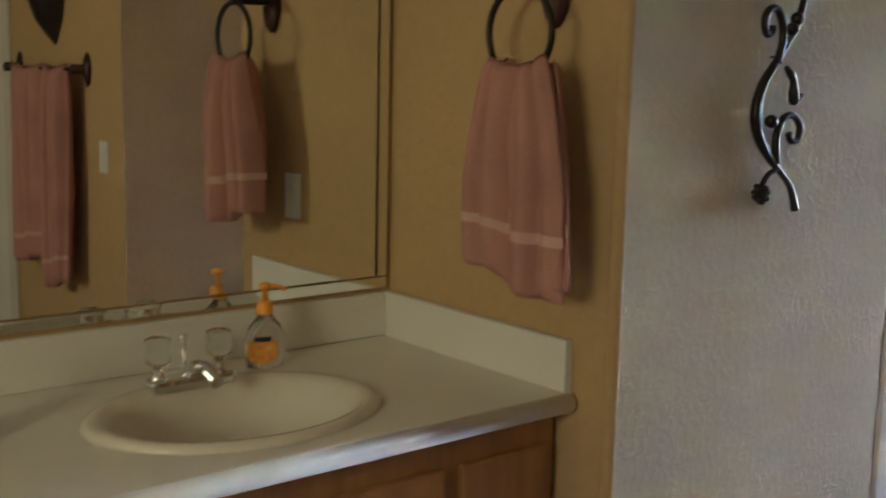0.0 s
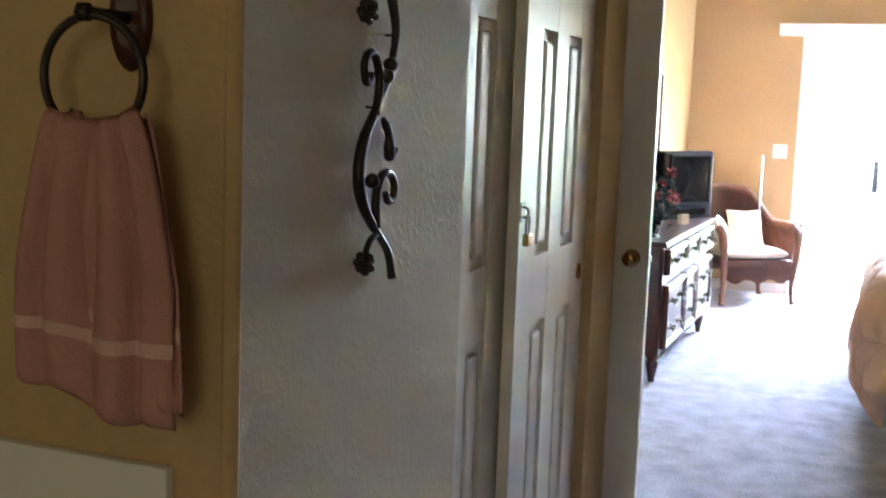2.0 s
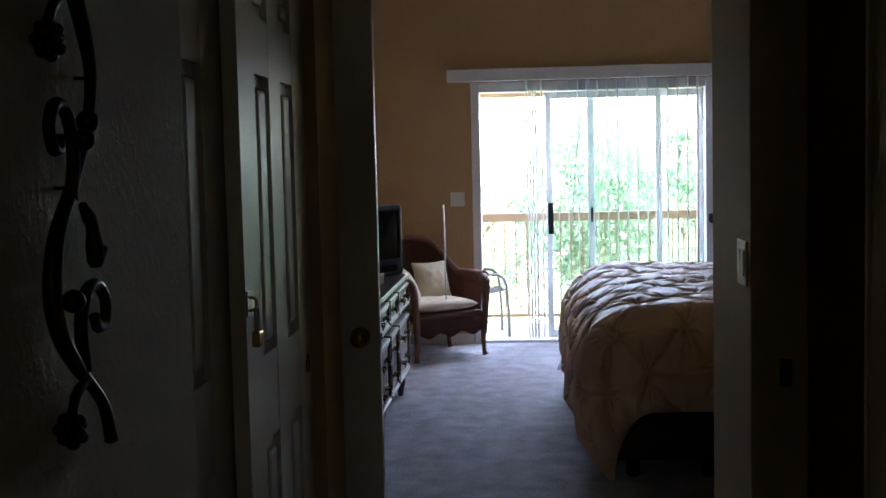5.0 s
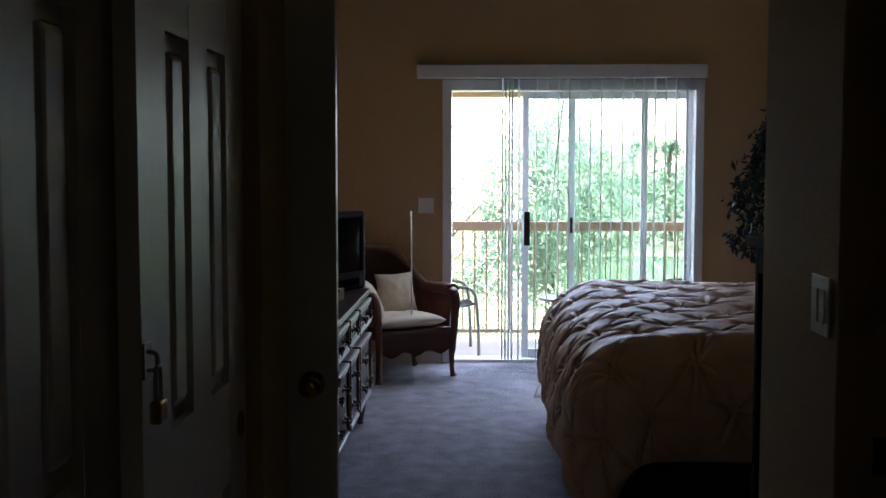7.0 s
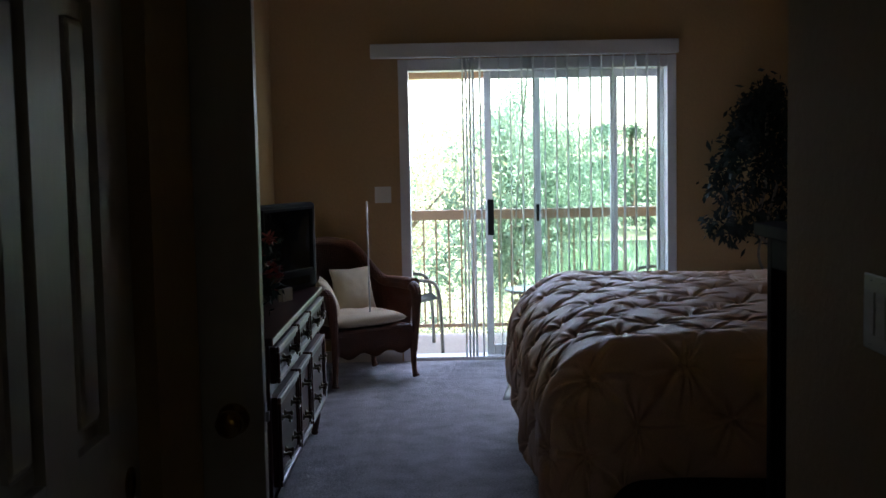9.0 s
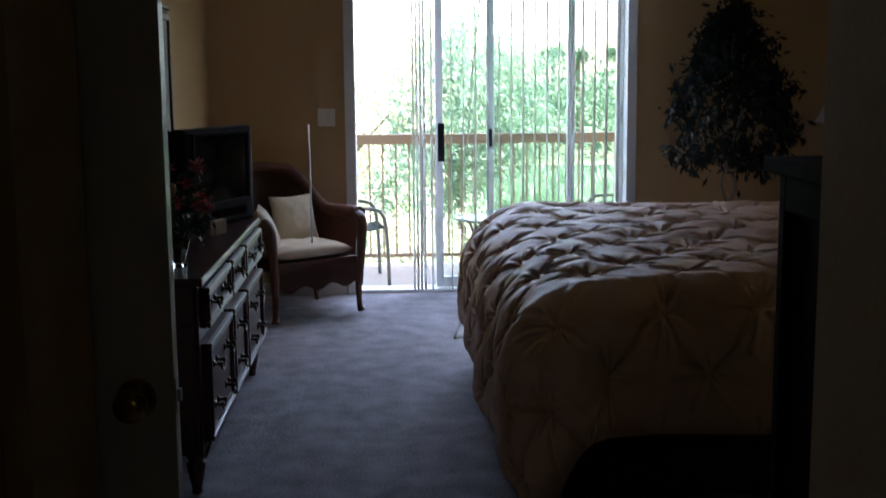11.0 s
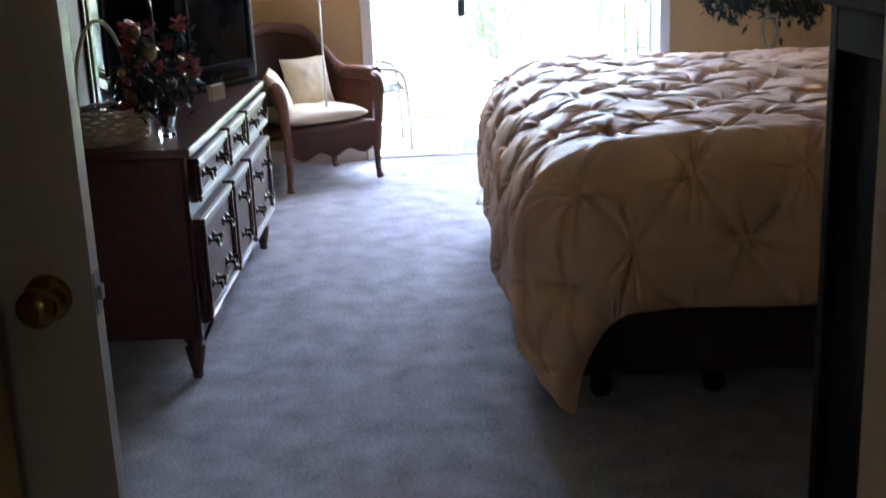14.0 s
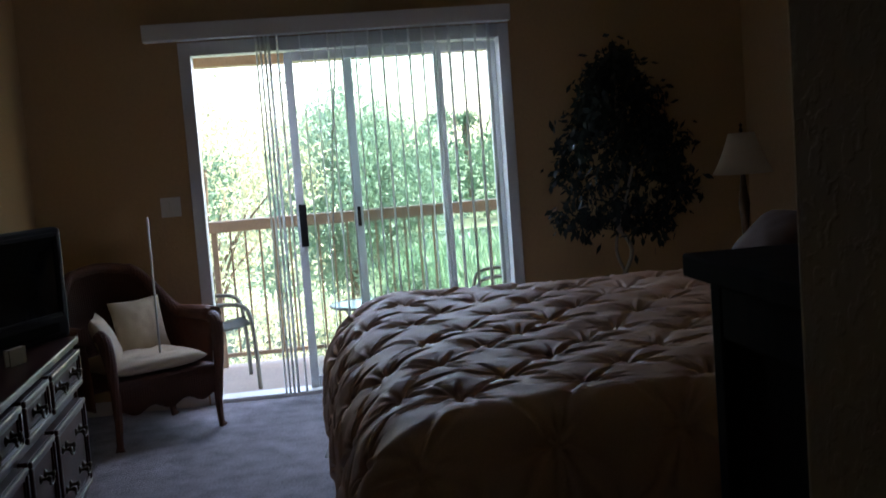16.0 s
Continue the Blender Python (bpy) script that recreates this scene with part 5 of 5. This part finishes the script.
part("cap", lathe(bmesh.new(), [(0.013, 0.112), (0.013, 0.13), (0.01, 0.132)], 16), ORANGE, red)
wm_ = thing("vanity_mirror", "wide frameless wall mirror above the vanity counter", "mirror", pose(0, 0, 0))
part("glass", boxes((-2.6, -0.632, 1.697, 1.7045, 0.972, 2.15)), MIRROR, wm_)
part("border", boxes((-2.6, -0.606, 1.692, 1.7045, 0.946, 0.968), (-0.63, -0.606, 1.692, 1.7045, 0.972, 2.15)), MIRROR, wm_, "bevelled mirror border strip")

# towel ring and towels
WOODPLATE = surface("mahogany_plate", (0.06, 0.018, 0.012), 0.4, vary=0.3, big=8, fine=60, bump=0.1, spec=0.25)
ring = thing("towel_ring", "dark bronze towel ring on an oval plate", "towel ring", pose(0, 0, 0))
bm = lathe(bmesh.new(), [(0.034, 0.0), (0.036, 0.006), (0.032, 0.013), (0.02, 0.016)], 30, squash=(2.1, 1.0))
bmesh.ops.transform(bm, matrix=pose(-0.591, 1.193, 1.588, 0, -90, 0), verts=bm.verts)
part("plate", bm, WOODPLATE, ring, "oval dark wooden plate")
part("post", tube(bmesh.new(), [(-0.6, 1.193, 1.588), (-0.695, 1.193, 1.588)], 0.009, 10), IRON, ring)
part("finial", lathe(bmesh.new(), [(0.01, -0.012), (0.014, 0), (0.01, 0.012)], 12, (-0.7, 1.193, 1.588)), IRON, ring)
part("ring", tube(bmesh.new(), [(-0.698, 1.18 + 0.082 * math.sin(a), 1.502 + 0.082 * math.cos(a)) for a in np.linspace(0, math.tau, 41)[:-1]], 0.0065, 10, True), IRON, ring)


def towel(label, x, yc, top, low, w_top, w_low, thick, seed, group, out=-1):
    """A towel gathered at the top that hangs in soft folds; it faces -x."""
    t = thing("hand_towel", label, "towel", pose(x, yc, 0), group)
    rr = random.Random(seed)
    ph = [rr.uniform(0, 6) for _ in range(4)]

    def f(side, z0, z1, lip=0.0):
        def g(u, v):
            a = u * 2 - 1
            k = z0 + (z1 - z0) * v
            q = (top - k) / (top - low)
            w = w_top + (w_low - w_top) * min(1, q * 1.7) ** 0.7
            skew = 0.012 * a * q
            fo = min(1.0, 0.45 + 1.5 * q) * (0.012 * math.sin(a * 6 + ph[0]) + 0.05 * (1 - 0.45 * q) * (abs(math.sin(a * 5.6 + ph[1] + q * 0.5)) ** 0.55 - 0.5) * out + 0.006 * math.sin(a * 4 + ph[2] + 3 * q))
            edge = (1 - abs(a) ** 6) * min(1.0, q * 14, (1 - q) * 40 + 0.15) ** 0.5
            return Vector((side * (thick * edge + lip) + fo, a * w / 2 + 0.006 * math.sin(q * 5 + ph[3]) + 0.005 * math.sin(a * 9 + ph[2]) * q, k + skew + (0.02 * a * a - 0.012) * (1 - q) ** 2 - (0.012 + 0.012 * math.tanh(a * -9)) * q ** 3))
        return g
    zb = low + 0.085
    bm = bmesh.new()
    grid(bm, 50, 40, f(-1, top, low)), grid(bm, 50, 40, f(1, top, low))
    bmesh.ops.remove_doubles(bm, verts=bm.verts[:], dist=0.0015)
    bmesh.ops.holes_fill(bm, edges=[e for e in bm.edges if e.is_boundary], sides=0)
    part("cloth", bm, TERRY, t)
    part("band", grid(bmesh.new(), 50, 4, f(-1, zb + 0.018, zb, 0.0015)), TERRY_BAND, t, "paler woven band")
    return t


towel("dusty pink terry hand towel hanging from the ring", -0.703, 1.178, 1.458, 1.062, 0.145, 0.275, 0.016, 3, "hand towels")
# folded back layer that hangs a little shorter
towel("dusty pink terry hand towel hanging from the ring", -0.683, 1.163, 1.45, 1.083, 0.13, 0.265, 0.008, 5, "hand towels")

# bathroom side wall seen in the mirror: towel bar, towels, wall urn
bar = thing("towel_bar", "dark bronze towel bar on the bathroom wall", "towel bar", pose(0, 0, 0))
part("bar", tube(bmesh.new(), [(-0.50, -1.05, 1.4), (-0.50, -0.36, 1.4)], 0.008, 10), IRON, bar)
for y in (-1.05, -0.36):
    bm = lathe(bmesh.new(), [(0.03, 0.0), (0.032, 0.005), (0.02, 0.013), (0.009, 0.016), (0.009, 0.066)], 24, squash=(2.0, 1.0))
    bmesh.ops.transform(bm, matrix=pose(-0.434, y, 1.4, 0, -90, 0), verts=bm.verts)
    part("post", bm, WOODPLATE, bar)
towel("dusty pink bath towel folded over the towel bar", -0.503, -0.78, 1.415, 0.66, 0.3, 0.3, 0.02, 12, "bath towels")
towel("dusty pink bath towel folded over the towel bar", -0.503, -0.5, 1.415, 0.6, 0.22, 0.22, 0.02, 14, "bath towels")
urn = thing("wall_urn", "dark bronze half-round wall pocket above the towel bar", "wall decor", pose(-0.434, -0.66, 1.49))
part("bowl", lathe(bmesh.new(), [(0.006, 0), (0.03, 0.03), (0.075, 0.09), (0.105, 0.18), (0.11, 0.26), (0.1, 0.27)], 24), IRON, urn)
solid("door_trim", boxes((-0.452, -0.434, -1.22, -1.14, 0, 2.1), bevel=0.004), WHITE, "white painted trim beside the shower", "trim", "structure")
solid("shower_wall", boxes((-0.45, -0.434, -3.0, -1.22, 0.0, 2.0), bevel=0.004), LAMINATE, "white shower wall panel", "shower", "structure")
solid("baseboard", boxes((-0.568, 0.345, WN - 0.012, WN - 0.0005, 0, 0.08), (2.07, DX0, 1.788, 1.7995, 0, 0.08), (7.988, 7.9995, DY1 + 0.04, 1.788, 0, 0.08), (7.988, 7.9995, YR, DY0 - 0.04, 0, 0.08), (2.15, 7.98, YR + 0.0005, YR + 0.012, 0, 0.08)), WHITE, "white painted baseboard", "baseboard", "structure")

# unseen window, added as a setting for the bathroom fill lamp
added_win = thing("added_window", "unseen frosted bathroom window in a white frame, added behind the fill lamp", "window", kind="structure")
part("window_frame", boxes((-4.16, -4.14, -0.67, -0.62, 1.33, 2.17), (-4.16, -4.14, 0.22, 0.27, 1.33, 2.17), (-4.16, -4.14, -0.62, 0.22, 1.33, 1.38), (-4.16, -4.14, -0.62, 0.22, 2.12, 2.17)), WHITE, added_win)
part("pane", boxes((-4.19, -4.184, -0.65, 0.25, 1.35, 2.15)), surface("frosted_pane", (0.7, 0.72, 0.72), 0.5), added_win)
